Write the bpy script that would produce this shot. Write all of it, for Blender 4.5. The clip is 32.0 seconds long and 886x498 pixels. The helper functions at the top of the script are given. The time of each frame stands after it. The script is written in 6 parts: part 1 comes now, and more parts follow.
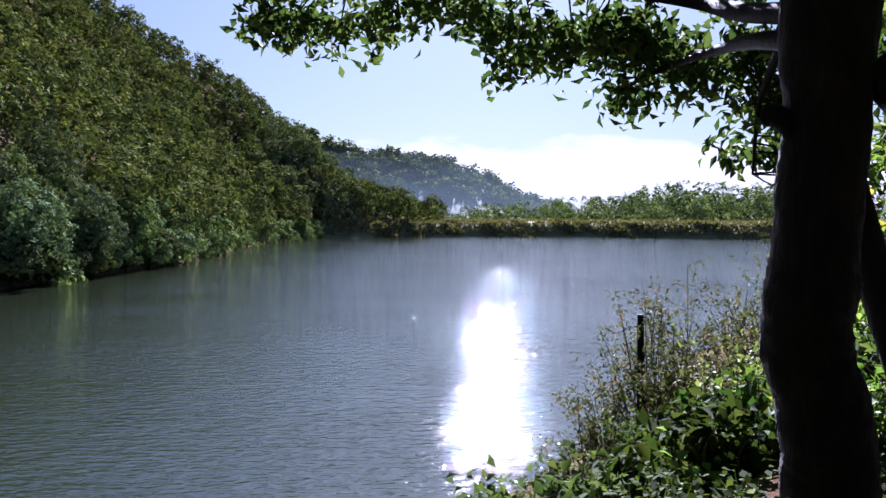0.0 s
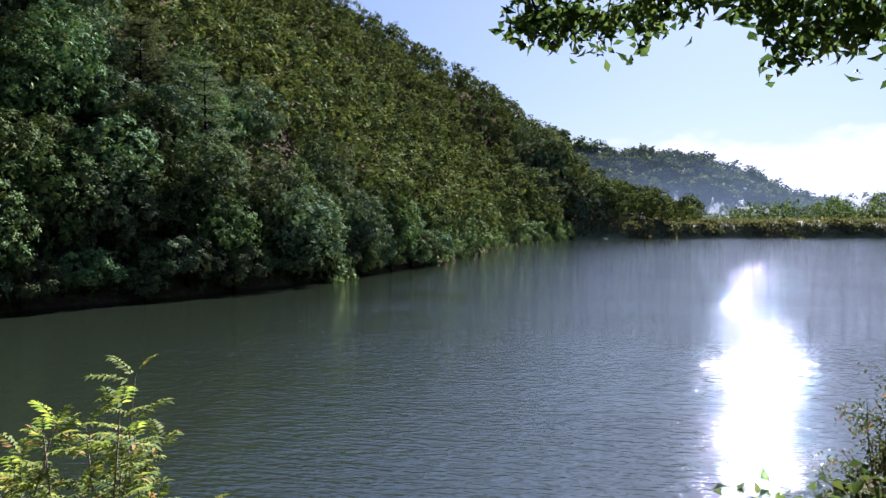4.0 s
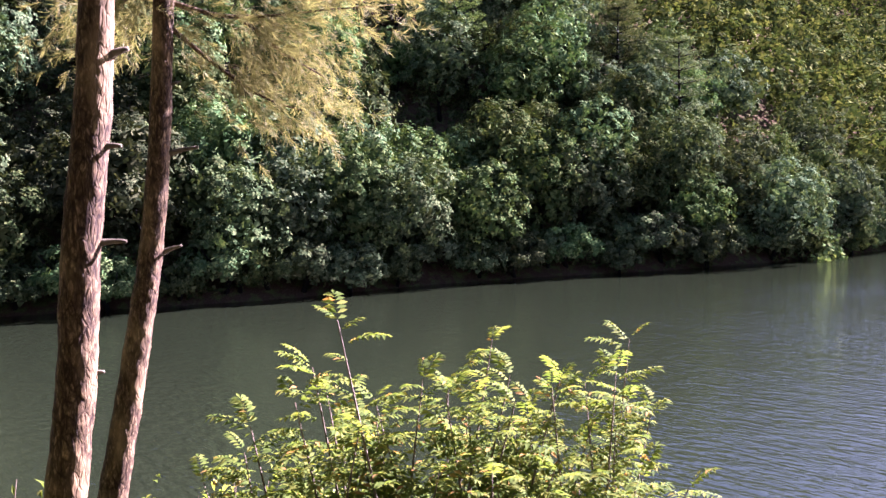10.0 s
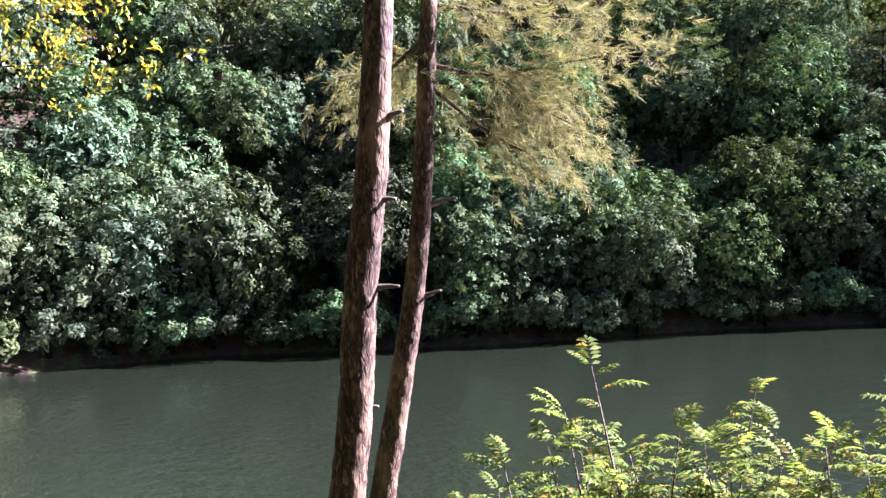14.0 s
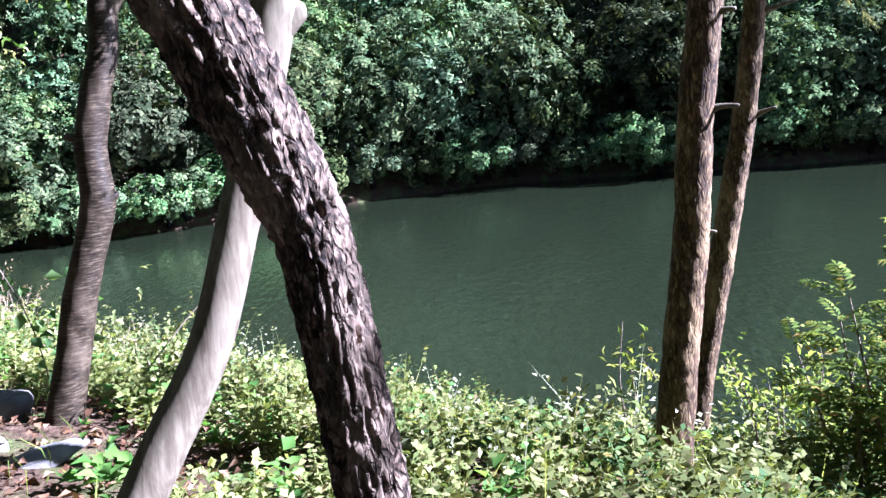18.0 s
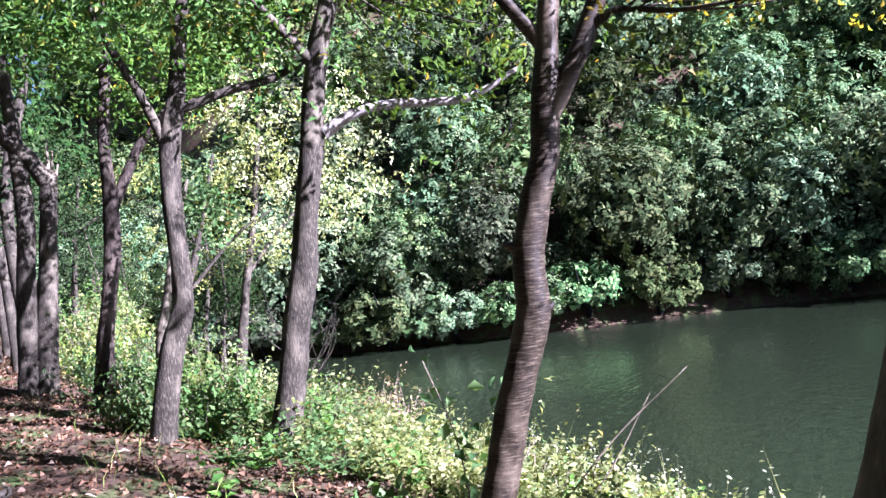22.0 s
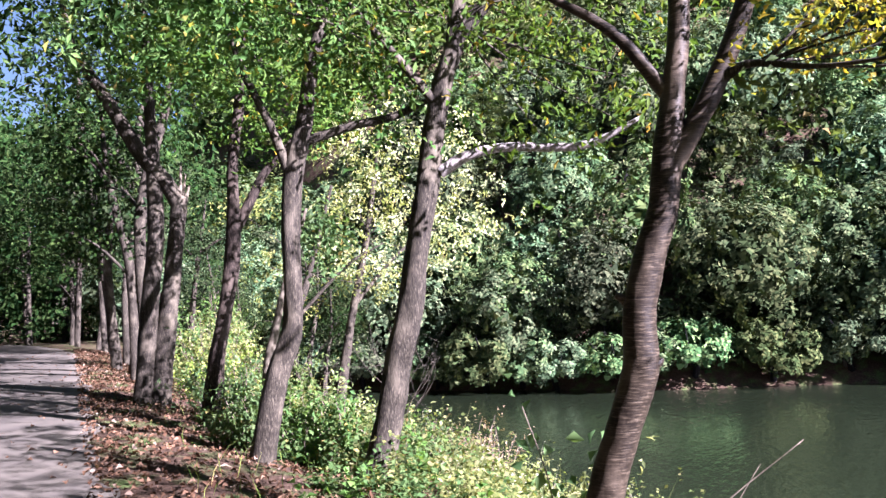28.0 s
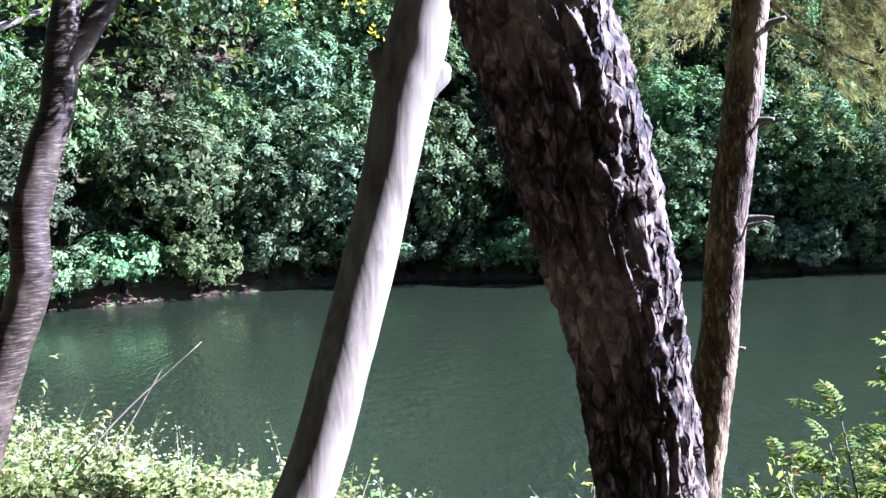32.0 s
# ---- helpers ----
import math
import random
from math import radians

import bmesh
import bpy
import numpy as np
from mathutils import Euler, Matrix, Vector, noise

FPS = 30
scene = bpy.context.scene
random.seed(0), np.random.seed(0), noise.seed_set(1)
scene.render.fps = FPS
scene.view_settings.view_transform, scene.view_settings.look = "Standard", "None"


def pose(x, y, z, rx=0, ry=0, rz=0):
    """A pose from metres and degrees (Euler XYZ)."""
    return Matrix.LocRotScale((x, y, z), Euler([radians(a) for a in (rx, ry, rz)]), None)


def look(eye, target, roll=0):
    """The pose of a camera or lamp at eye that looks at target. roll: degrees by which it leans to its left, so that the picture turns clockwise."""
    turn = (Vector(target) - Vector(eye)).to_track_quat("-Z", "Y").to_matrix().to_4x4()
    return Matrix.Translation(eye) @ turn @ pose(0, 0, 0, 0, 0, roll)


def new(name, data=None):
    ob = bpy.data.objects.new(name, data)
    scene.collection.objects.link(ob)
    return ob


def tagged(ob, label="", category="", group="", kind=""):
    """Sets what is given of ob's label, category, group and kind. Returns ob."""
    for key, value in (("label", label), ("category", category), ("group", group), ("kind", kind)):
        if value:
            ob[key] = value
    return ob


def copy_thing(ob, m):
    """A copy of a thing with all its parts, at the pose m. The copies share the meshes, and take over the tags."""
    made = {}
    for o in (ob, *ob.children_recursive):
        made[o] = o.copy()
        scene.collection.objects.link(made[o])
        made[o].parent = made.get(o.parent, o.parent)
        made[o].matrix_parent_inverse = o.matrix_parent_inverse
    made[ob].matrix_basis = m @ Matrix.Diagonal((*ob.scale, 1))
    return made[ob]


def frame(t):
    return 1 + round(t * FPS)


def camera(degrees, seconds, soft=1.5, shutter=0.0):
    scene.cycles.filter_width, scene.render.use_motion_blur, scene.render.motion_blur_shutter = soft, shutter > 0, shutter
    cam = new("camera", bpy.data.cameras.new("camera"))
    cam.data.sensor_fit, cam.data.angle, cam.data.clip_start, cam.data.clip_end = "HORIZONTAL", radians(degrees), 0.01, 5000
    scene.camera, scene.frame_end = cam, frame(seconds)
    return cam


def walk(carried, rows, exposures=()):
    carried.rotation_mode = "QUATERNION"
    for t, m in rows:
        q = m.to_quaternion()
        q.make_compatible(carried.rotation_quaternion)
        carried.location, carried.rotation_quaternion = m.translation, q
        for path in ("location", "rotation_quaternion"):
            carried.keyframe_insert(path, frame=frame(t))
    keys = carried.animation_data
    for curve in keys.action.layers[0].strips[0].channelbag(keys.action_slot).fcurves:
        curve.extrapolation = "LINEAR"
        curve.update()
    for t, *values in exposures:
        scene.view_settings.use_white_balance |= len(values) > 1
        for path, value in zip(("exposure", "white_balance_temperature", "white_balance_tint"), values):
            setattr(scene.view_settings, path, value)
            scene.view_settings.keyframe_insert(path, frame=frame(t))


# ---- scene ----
cam = camera(58.19, 32.0, soft=1.5)
PATH = [
    (0.0, look((0.728, 1.259, 5.193), (0.728, 11.250, 4.768), 0.28)),
    (0.5, look((0.729, 1.241, 5.217), (0.578, 11.233, 4.830), -0.08)),
    (1.0, look((0.721, 1.214, 5.218), (0.305, 11.199, 4.864), -0.33)),
    (1.5, look((0.716, 1.204, 5.212), (-0.114, 11.164, 4.906), -0.14)),
    (2.0, look((0.719, 1.228, 5.204), (-0.569, 11.140, 4.896), 0.31)),
    (2.5, look((0.716, 1.235, 5.199), (-0.914, 11.094, 4.815), 0.51)),
    (4.5, look((0.568, 1.269, 5.140), (-2.983, 10.608, 4.712), -0.58)),
    (5.0, look((0.524, 1.281, 5.134), (-3.450, 10.444, 4.633), -0.78)),
    (5.5, look((0.518, 1.266, 5.132), (-3.935, 10.198, 4.510), -0.96)),
    (6.0, look((0.505, 1.244, 5.128), (-4.447, 9.904, 4.426), -0.76)),
    (6.5, look((0.489, 1.235, 5.125), (-4.925, 9.616, 4.455), -0.77)),
    (7.0, look((0.474, 1.228, 5.125), (-5.280, 9.380, 4.462), -1.13)),
    (7.5, look((0.470, 1.209, 5.122), (-5.792, 8.976, 4.433), -1.90)),
    (8.0, look((0.487, 1.178, 5.127), (-6.287, 8.504, 4.463), -2.63)),
    (8.5, look((0.470, 1.169, 5.127), (-6.670, 8.146, 4.535), -2.83)),
    (9.0, look((0.481, 1.163, 5.123), (-6.976, 7.803, 4.579), -2.47)),
    (9.5, look((0.469, 1.168, 5.122), (-7.203, 7.556, 4.534), -1.53)),
    (10.0, look((0.477, 1.158, 5.119), (-7.263, 7.458, 4.490), -1.26)),
    (10.5, look((0.481, 1.150, 5.122), (-7.269, 7.433, 4.447), -1.08)),
    (11.0, look((0.487, 1.138, 5.121), (-7.344, 7.319, 4.431), -1.37)),
    (11.5, look((0.496, 1.109, 5.119), (-7.578, 6.961, 4.367), -2.11)),
    (12.0, look((0.478, 1.112, 5.129), (-7.776, 6.695, 4.291), -1.97)),
    (12.5, look((0.430, 1.065, 5.132), (-8.053, 6.296, 4.308), -2.61)),
    (13.0, look((0.453, 1.033, 5.143), (-8.406, 5.637, 4.577), -2.94)),
    (13.5, look((0.476, 1.023, 5.138), (-8.590, 5.242, 5.133), -2.18)),
    (14.0, look((0.482, 1.015, 5.127), (-8.759, 4.835, 5.148), -1.90)),
    (14.5, look((0.469, 1.015, 5.109), (-8.993, 4.190, 4.475), -2.68)),
    (16.5, look((0.446, 1.000, 5.119), (-9.179, 2.603, 2.933), -4.26)),
    (17.0, look((0.464, 0.992, 5.127), (-9.260, 1.909, 2.982), -4.77)),
    (17.5, look((0.465, 0.951, 5.140), (-9.305, 1.437, 3.065), -4.50)),
    (18.0, look((0.441, 0.817, 5.148), (-9.377, 0.943, 3.255), -6.03)),
    (18.5, look((0.386, 0.730, 5.151), (-9.459, 0.229, 3.469), -7.06)),
    (19.0, look((0.312, 0.656, 5.171), (-9.524, -0.573, 3.850), -7.32)),
    (19.5, look((0.237, 0.541, 5.173), (-9.589, -1.032, 4.188), -7.62)),
    (20.0, look((0.176, 0.378, 5.179), (-9.645, -1.329, 4.383), -8.36)),
    (20.5, look((0.091, 0.265, 5.174), (-9.612, -2.111, 4.722), -8.24)),
    (21.0, look((0.010, 0.183, 5.176), (-9.564, -2.694, 4.951), -7.73)),
    (21.5, look((-0.027, 0.098, 5.191), (-9.511, -3.067, 5.026), -7.86)),
    (22.0, look((-0.021, 0.033, 5.205), (-9.290, -3.719, 5.131), -7.65)),
    (22.5, look((-0.029, 0.006, 5.200), (-9.112, -4.179, 5.190), -6.12)),
    (23.0, look((-0.009, 0.001, 5.205), (-8.896, -4.585, 5.224), -4.66)),
    (23.5, look((-0.006, -0.001, 5.206), (-8.702, -4.939, 5.272), -3.46)),
    (24.0, look((-0.000, -0.000, 5.202), (-8.564, -5.162, 5.304), -2.89)),
    (24.5, look((0.019, -0.002, 5.205), (-8.434, -5.342, 5.386), -2.70)),
    (25.0, look((0.025, -0.000, 5.206), (-8.323, -5.499, 5.460), -2.84)),
    (25.5, look((0.046, -0.001, 5.205), (-8.206, -5.641, 5.508), -2.86)),
    (27.5, look((0.001, -0.000, 5.209), (-8.406, -5.394, 5.688), -3.01)),
    (28.0, look((-0.010, 0.010, 5.205), (-8.713, -4.881, 5.779), -3.17)),
    (28.5, look((-0.036, 0.032, 5.194), (-9.189, -3.971, 5.641), -3.19)),
    (29.0, look((-0.023, 0.045, 5.187), (-9.477, -3.198, 5.506), -2.96)),
    (29.5, look((-0.036, 0.046, 5.191), (-9.660, -2.668, 5.309), -2.88)),
    (30.0, look((-0.040, 0.063, 5.186), (-9.853, -1.855, 5.050), -2.63)),
    (30.5, look((-0.056, 0.083, 5.180), (-9.980, -1.099, 4.842), -2.36)),
    (31.0, look((-0.060, 0.105, 5.174), (-10.034, -0.335, 4.597), -2.03)),
    (31.5, look((-0.050, 0.143, 5.160), (-10.005, 0.699, 4.394), -1.95)),
    (32.0, look((-0.057, 0.193, 5.162), (-9.887, 1.843, 4.351), -2.03)),
]
EXPOSURES = [(0.0, 1.85, 5050, 35), (5.0, 1.85, 5000, 33), (6.0, 2.8, 4800, 32), (7.0, 3.1, 5100, 40), (9.0, 2.95, 5350, 54), (12.0, 2.85, 5400, 58), (14.0, 2.75, 4950, 48), (17.0, 2.55, 4600, 28),
             (20.0, 2.45, 4600, 32), (22.5, 2.35, 4850, 36), (25.0, 2.25, 5100, 35), (28.0, 2.3, 5100, 37), (30.0, 2.45, 4700, 31), (32.0, 2.8, 4450, 30)]
walk(cam, PATH, EXPOSURES)

# ---------------------------------------------------------------- light
SUN_AZ, SUN_EL = radians(4.5), radians(31)
sun_way = Vector((math.sin(SUN_AZ) * math.cos(SUN_EL), math.cos(SUN_AZ) * math.cos(SUN_EL), math.sin(SUN_EL)))
world = bpy.data.worlds.new("sky")
scene.world = world
world.use_nodes = True
wn = world.node_tree
sky = wn.nodes.new("ShaderNodeTexSky")
sky.sky_type = 'NISHITA'
sky.sun_disc = False
sky.sun_elevation, sky.sun_rotation = SUN_EL, SUN_AZ
sky.air_density, sky.dust_density, sky.ozone_density = 1.0, 0.7, 0.8
# thin morning haze evens the sky out between the sun's side and the zenith
haze = wn.nodes.new("ShaderNodeGamma")
haze.inputs["Gamma"].default_value = 0.6
wn.nodes["Background"].inputs["Strength"].default_value = 0.052
wn.links.new(sky.outputs[0], haze.inputs["Color"])
tone = wn.nodes.new("ShaderNodeMix")
tone.data_type, tone.blend_type = "RGBA", "MULTIPLY"
tone.inputs[0].default_value = 1.0
tone.inputs[7].default_value = (0.90, 1.02, 1.0, 1)
wn.links.new(haze.outputs[0], tone.inputs[6])
wn.links.new(tone.outputs[2], wn.nodes["Background"].inputs["Color"])
sun = new("sun", bpy.data.lights.new("sun", 'SUN'))
sun.data.energy, sun.data.angle, sun.data.color = 12.0, radians(0.6), (1.0, 0.92, 0.80)
sun.matrix_world = look(sun_way * 300, (0, 0, 0))


# ---------------------------------------------------------------- materials
class Nodes:
    """A small wrapper that adds and links shader nodes."""

    def __init__(self, name):
        self.mat = bpy.data.materials.new(name)
        self.mat.use_nodes = True
        self.tree = self.mat.node_tree
        self.bsdf = self.tree.nodes["Principled BSDF"]
        self.out = self.tree.nodes["Material Output"]

    def add(self, kind, **values):
        n = self.tree.nodes.new(kind)
        for key, value in values.items():
            if key in n.inputs:
                n.inputs[key].default_value = value
        return n

    def link(self, a, b):
        self.tree.links.new(a, b)

    def coords(self, scale=(1, 1, 1), space="Object"):
        tc = self.add("ShaderNodeTexCoord")
        mp = self.add("ShaderNodeMapping")
        mp.inputs["Scale"].default_value = scale
        self.link(tc.outputs[space], mp.inputs["Vector"])
        return mp.outputs["Vector"]

    def noise(self, vec, scale, detail=4.0, rough=0.55):
        n = self.add("ShaderNodeTexNoise", Scale=scale, Detail=detail, Roughness=rough)
        self.link(vec, n.inputs["Vector"])
        return n.outputs["Fac"]

    def ramp(self, fac, stops):
        r = self.add("ShaderNodeValToRGB")
        e = r.color_ramp.elements
        while len(e) < len(stops):
            e.new(0.5)
        for el, (p, c) in zip(e, stops):
            el.position = p
            el.color = (*c, 1)
        self.link(fac, r.inputs["Fac"])
        return r.outputs["Color"]

    def mix(self, fac, a, b, mode="MIX"):
        m = self.add("ShaderNodeMix")
        m.data_type, m.blend_type = "RGBA", mode
        for src, sock in ((fac, m.inputs[0]), (a, m.inputs[6]), (b, m.inputs[7])):
            if isinstance(src, bpy.types.NodeSocket):
                self.link(src, sock)
            elif sock == m.inputs[0]:
                sock.default_value = src
            else:
                sock.default_value = (*src, 1)
        return m.outputs[2]

    def bump(self, height, strength, distance=0.02, normal=None):
        b = self.add("ShaderNodeBump", Strength=strength, Distance=distance)
        self.link(height, b.inputs["Height"])
        if normal is not None:
            self.link(normal, b.inputs["Normal"])
        return b.outputs["Normal"]


def leaf_material(name, dark, mid, light, glow=0.35, rare=None, rough=0.42, spread=0.10, shine=0.3, patch=0.0):
    """Leaves: colour varies from leaf to leaf and from plant to plant; light shines through."""
    n = Nodes(name)
    geo = n.add("ShaderNodeNewGeometry")
    info = n.add("ShaderNodeObjectInfo")
    stops = [(0.0, dark), (0.5, mid), (0.95, light)]
    if rare:
        stops.append((0.998, rare))
    col = n.ramp(geo.outputs["Random Per Island"], stops)
    hsv = n.add("ShaderNodeHueSaturation")
    for sock, lo, hi in (("Hue", 0.5 - spread * 0.25, 0.5 + spread * 0.12), ("Value", 1 - spread * 3, 1 + spread * 3), ("Saturation", 0.8, 1.1)):
        mr = n.add("ShaderNodeMapRange")
        mr.inputs["To Min"].default_value, mr.inputs["To Max"].default_value = lo, hi
        if sock == "Saturation":
            sh = n.add("ShaderNodeMath")
            sh.operation = "FRACT"
            mu = n.add("ShaderNodeMath")
            mu.operation = "MULTIPLY"
            mu.inputs[1].default_value = 7.31
            n.link(info.outputs["Random"], mu.inputs[0])
            n.link(mu.outputs[0], sh.inputs[0])
            n.link(sh.outputs[0], mr.inputs["Value"])
        else:
            n.link(info.outputs["Random"], mr.inputs["Value"])
        n.link(mr.outputs[0], hsv.inputs[sock])
    if patch:
        tone = n.noise(n.coords((1, 1, 1)), 0.33, 2)
        col = n.mix(1.0, col, n.ramp(tone, [(0.36, (1 - patch,) * 3), (0.64, (1 + patch, 1 + patch, 1 + patch * 0.6))]), "MULTIPLY")
    n.link(col, hsv.inputs["Color"])
    n.link(hsv.outputs["Color"], n.bsdf.inputs["Base Color"])
    n.bsdf.inputs["Roughness"].default_value = rough
    n.bsdf.inputs["Specular IOR Level"].default_value = shine
    tr = n.add("ShaderNodeBsdfTranslucent")
    warm = n.mix(1.0, hsv.outputs["Color"], (1.35, 1.35, 0.6), "MULTIPLY")
    n.link(warm, tr.inputs["Color"])
    mx = n.add("ShaderNodeMixShader", Fac=glow)
    n.link(n.bsdf.outputs[0], mx.inputs[1])
    n.link(tr.outputs[0], mx.inputs[2])
    n.link(mx.outputs[0], n.out.inputs["Surface"])
    return n.mat


def bark_material(name, dark, mid, light, stretch=(1, 1, 0.16), scale=22.0, strength=0.9, depth=0.02, rough=0.85, crack=0.5, patch=0.0):
    """Bark: plates with dark cracks between them along the stem (or rings round it), stains and lichen."""
    n = Nodes(name)
    v = n.coords(stretch)
    wob = n.add("ShaderNodeTexNoise", Scale=scale * 0.5, Detail=3.0)
    n.link(v, wob.inputs["Vector"])
    warp = n.add("ShaderNodeVectorMath")
    warp.operation = "MULTIPLY_ADD"
    warp.inputs[1].default_value = (1.6 / scale,) * 3
    n.link(wob.outputs["Color"], warp.inputs[0])
    n.link(v, warp.inputs[2])
    f = n.noise(warp.outputs[0], scale * 1.3, 6, 0.68)
    vo = n.add("ShaderNodeTexVoronoi", Scale=scale)
    vo.feature = "DISTANCE_TO_EDGE"
    n.link(warp.outputs[0], vo.inputs["Vector"])
    gap = n.ramp(vo.outputs["Distance"], [(0.02, (0, 0, 0)), (0.16, (1, 1, 1))])
    col = n.ramp(f, [(0.34, dark), (0.52, mid), (0.72, light)])
    col = n.mix(crack, col, n.mix(gap, dark, col))
    big = n.noise(n.coords((1, 1, 0.5)), 4.3, 5)
    col = n.mix(n.ramp(big, [(0.50, (0, 0, 0)), (0.72, (1, 1, 1))]), col, n.mix(0.5 + patch, col, tuple(c * 1.25 for c in light)))
    n.link(col, n.bsdf.inputs["Base Color"])
    n.bsdf.inputs["Roughness"].default_value = rough
    n.bsdf.inputs["Specular IOR Level"].default_value = 0.12
    nb = n.bump(gap, min(1.0, strength * crack), depth * 0.16)
    n.link(n.bump(n.noise(warp.outputs[0], scale * 1.3, 3, 0.5), strength * 0.6, depth * 0.35, nb), n.bsdf.inputs["Normal"])
    return n.mat


def plain_material(name, a, b, scale=6.0, rough=0.8, bump=0.3, distance=0.01, stretch=(1, 1, 1)):
    n = Nodes(name)
    v = n.coords(stretch)
    f = n.noise(v, scale, 6)
    n.link(n.ramp(f, [(0.3, a), (0.7, b)]), n.bsdf.inputs["Base Color"])
    n.bsdf.inputs["Roughness"].default_value = rough
    n.bsdf.inputs["Specular IOR Level"].default_value = 0.3
    n.link(n.bump(n.noise(v, scale * 6, 5), bump, distance), n.bsdf.inputs["Normal"])
    return n.mat


def water_material():
    """Short wind ripples, their crests lying across the lake, with calmer and rougher patches."""
    n = Nodes("lake_water")
    n.bsdf.inputs["Base Color"].default_value = (0.0074, 0.0101, 0.0050, 1)
    n.bsdf.inputs["Roughness"].default_value = 0.02
    n.bsdf.inputs["IOR"].default_value = 2.1
    turned = n.add("ShaderNodeMapping")
    tc = n.add("ShaderNodeTexCoord")
    turned.inputs["Rotation"].default_value = (0, 0, radians(-4))
    n.link(tc.outputs["Object"], turned.inputs["Vector"])
    calm = n.noise(n.coords((0.05, 0.09, 1)), 1.0, 3)
    wind = n.ramp(calm, [(0.35, (0.55, 0.55, 0.55)), (0.65, (1, 1, 1))])
    patch = n.ramp(n.noise(n.coords((2.2, 5.5, 1)), 1.0, 2.0), [(0.42, (0.4, 0.4, 0.4)), (0.60, (1.2, 1.2, 1.2))])
    gusts = n.mix(1.0, wind, patch, "MULTIPLY")
    nor = None
    # a gentle swell, and steeper ripples that stand in small patches and catch the sun
    for sx, sy, dist, force in ((0.8, 2.0, 0.036, wind), (2.2, 5.2, 0.048, wind), (4.6, 11.0, 0.020, gusts), (7.0, 17.0, 0.009, gusts)):
        mp = n.add("ShaderNodeMapping")
        mp.inputs["Scale"].default_value = (sx, sy, 1)
        n.link(turned.outputs[0], mp.inputs["Vector"])
        b = n.add("ShaderNodeBump", Distance=dist)
        n.link(force, b.inputs["Strength"])
        n.link(n.noise(mp.outputs[0], 1.0, 2.0, 0.5), b.inputs["Height"])
        if nor is not None:
            n.link(nor, b.inputs["Normal"])
        nor = b.outputs[0]
    n.link(nor, n.bsdf.inputs["Normal"])
    return n.mat


def ground_material():
    """Soil with dry leaves and grass patches."""
    n = Nodes("ground_soil")
    v = n.coords()
    f = n.noise(v, 1.7, 6)
    g = n.noise(v, 14, 5, 0.7)
    soil = n.ramp(g, [(0.3, (0.022, 0.015, 0.010)), (0.55, (0.060, 0.039, 0.026)), (0.8, (0.135, 0.092, 0.063))])
    green = n.ramp(g, [(0.3, (0.03, 0.05, 0.015)), (0.7, (0.09, 0.13, 0.035))])
    n.link(n.mix(n.ramp(f, [(0.48, (0, 0, 0)), (0.66, (0.8, 0.8, 0.8))]), soil, green), n.bsdf.inputs["Base Color"])
    n.bsdf.inputs["Roughness"].default_value = 0.95
    n.bsdf.inputs["Specular IOR Level"].default_value = 0.0
    n.link(n.bump(g, 0.8, 0.05), n.bsdf.inputs["Normal"])
    return n.mat


M_WATER = water_material()
M_GROUND = ground_material()
M_OAK_LEAF = leaf_material("hill_leaf", (0.020, 0.038, 0.014), (0.044, 0.072, 0.027), (0.105, 0.130, 0.050), 0.10, rough=0.85, shine=0.0, spread=0.16)
M_HILL_FAR = leaf_material("far_leaf", (0.027, 0.046, 0.018), (0.058, 0.086, 0.034), (0.140, 0.158, 0.066), 0.10, rough=0.85, shine=0.0, patch=0.4)
M_NEAR_LEAF = leaf_material("near_leaf", (0.034, 0.070, 0.014), (0.052, 0.094, 0.019), (0.090, 0.130, 0.030), 0.42, (0.26, 0.18, 0.03), rough=0.6, shine=0.06)
# darker copy of the near leaf: shade on the backlit side is in its colour
M_SHADED_LEAF = leaf_material("shaded_leaf", (0.014, 0.028, 0.008), (0.024, 0.044, 0.011), (0.045, 0.066, 0.017), 0.30, rough=0.75, shine=0.02)
# near-black green: the canopy's shade is put into this leaf colour
M_WOOD_SHADED = leaf_material("wood_leaf_shaded", (0.007, 0.015, 0.005), (0.013, 0.025, 0.006), (0.028, 0.040, 0.012), 0.10, rough=0.8, shine=0.0)
M_SUMAC = leaf_material("sumac_leaf", (0.046, 0.078, 0.004), (0.080, 0.110, 0.005), (0.140, 0.148, 0.007), 0.48, (0.28, 0.12, 0.01), rough=0.7, shine=0.03)
# albedo raised and yellowed so that the leaves look sunlit
M_WEED = leaf_material("weed_leaf", (0.070, 0.105, 0.022), (0.145, 0.185, 0.042), (0.280, 0.295, 0.100), 0.42, (0.34, 0.28, 0.12), rough=0.7, shine=0.05, patch=0.3)
# very pale leaf: strong sunlight is put into the colour
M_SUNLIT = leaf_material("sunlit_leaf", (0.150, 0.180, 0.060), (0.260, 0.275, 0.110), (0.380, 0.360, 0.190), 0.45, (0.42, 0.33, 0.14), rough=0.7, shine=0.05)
M_PINE = leaf_material("pine_needle", (0.075, 0.078, 0.028), (0.120, 0.116, 0.044), (0.200, 0.165, 0.078), 0.35, rough=0.75, shine=0.03)
M_YELLOW = leaf_material("yellow_leaf", (0.110, 0.140, 0.018), (0.200, 0.195, 0.024), (0.290, 0.225, 0.032), 0.5)
# blacker than real bark: the shade on backlit stems is in the colour
M_BARK_SHADED = bark_material("shaded_bark", (0.002, 0.0015, 0.0015), (0.004, 0.003, 0.0025), (0.011, 0.009, 0.007))
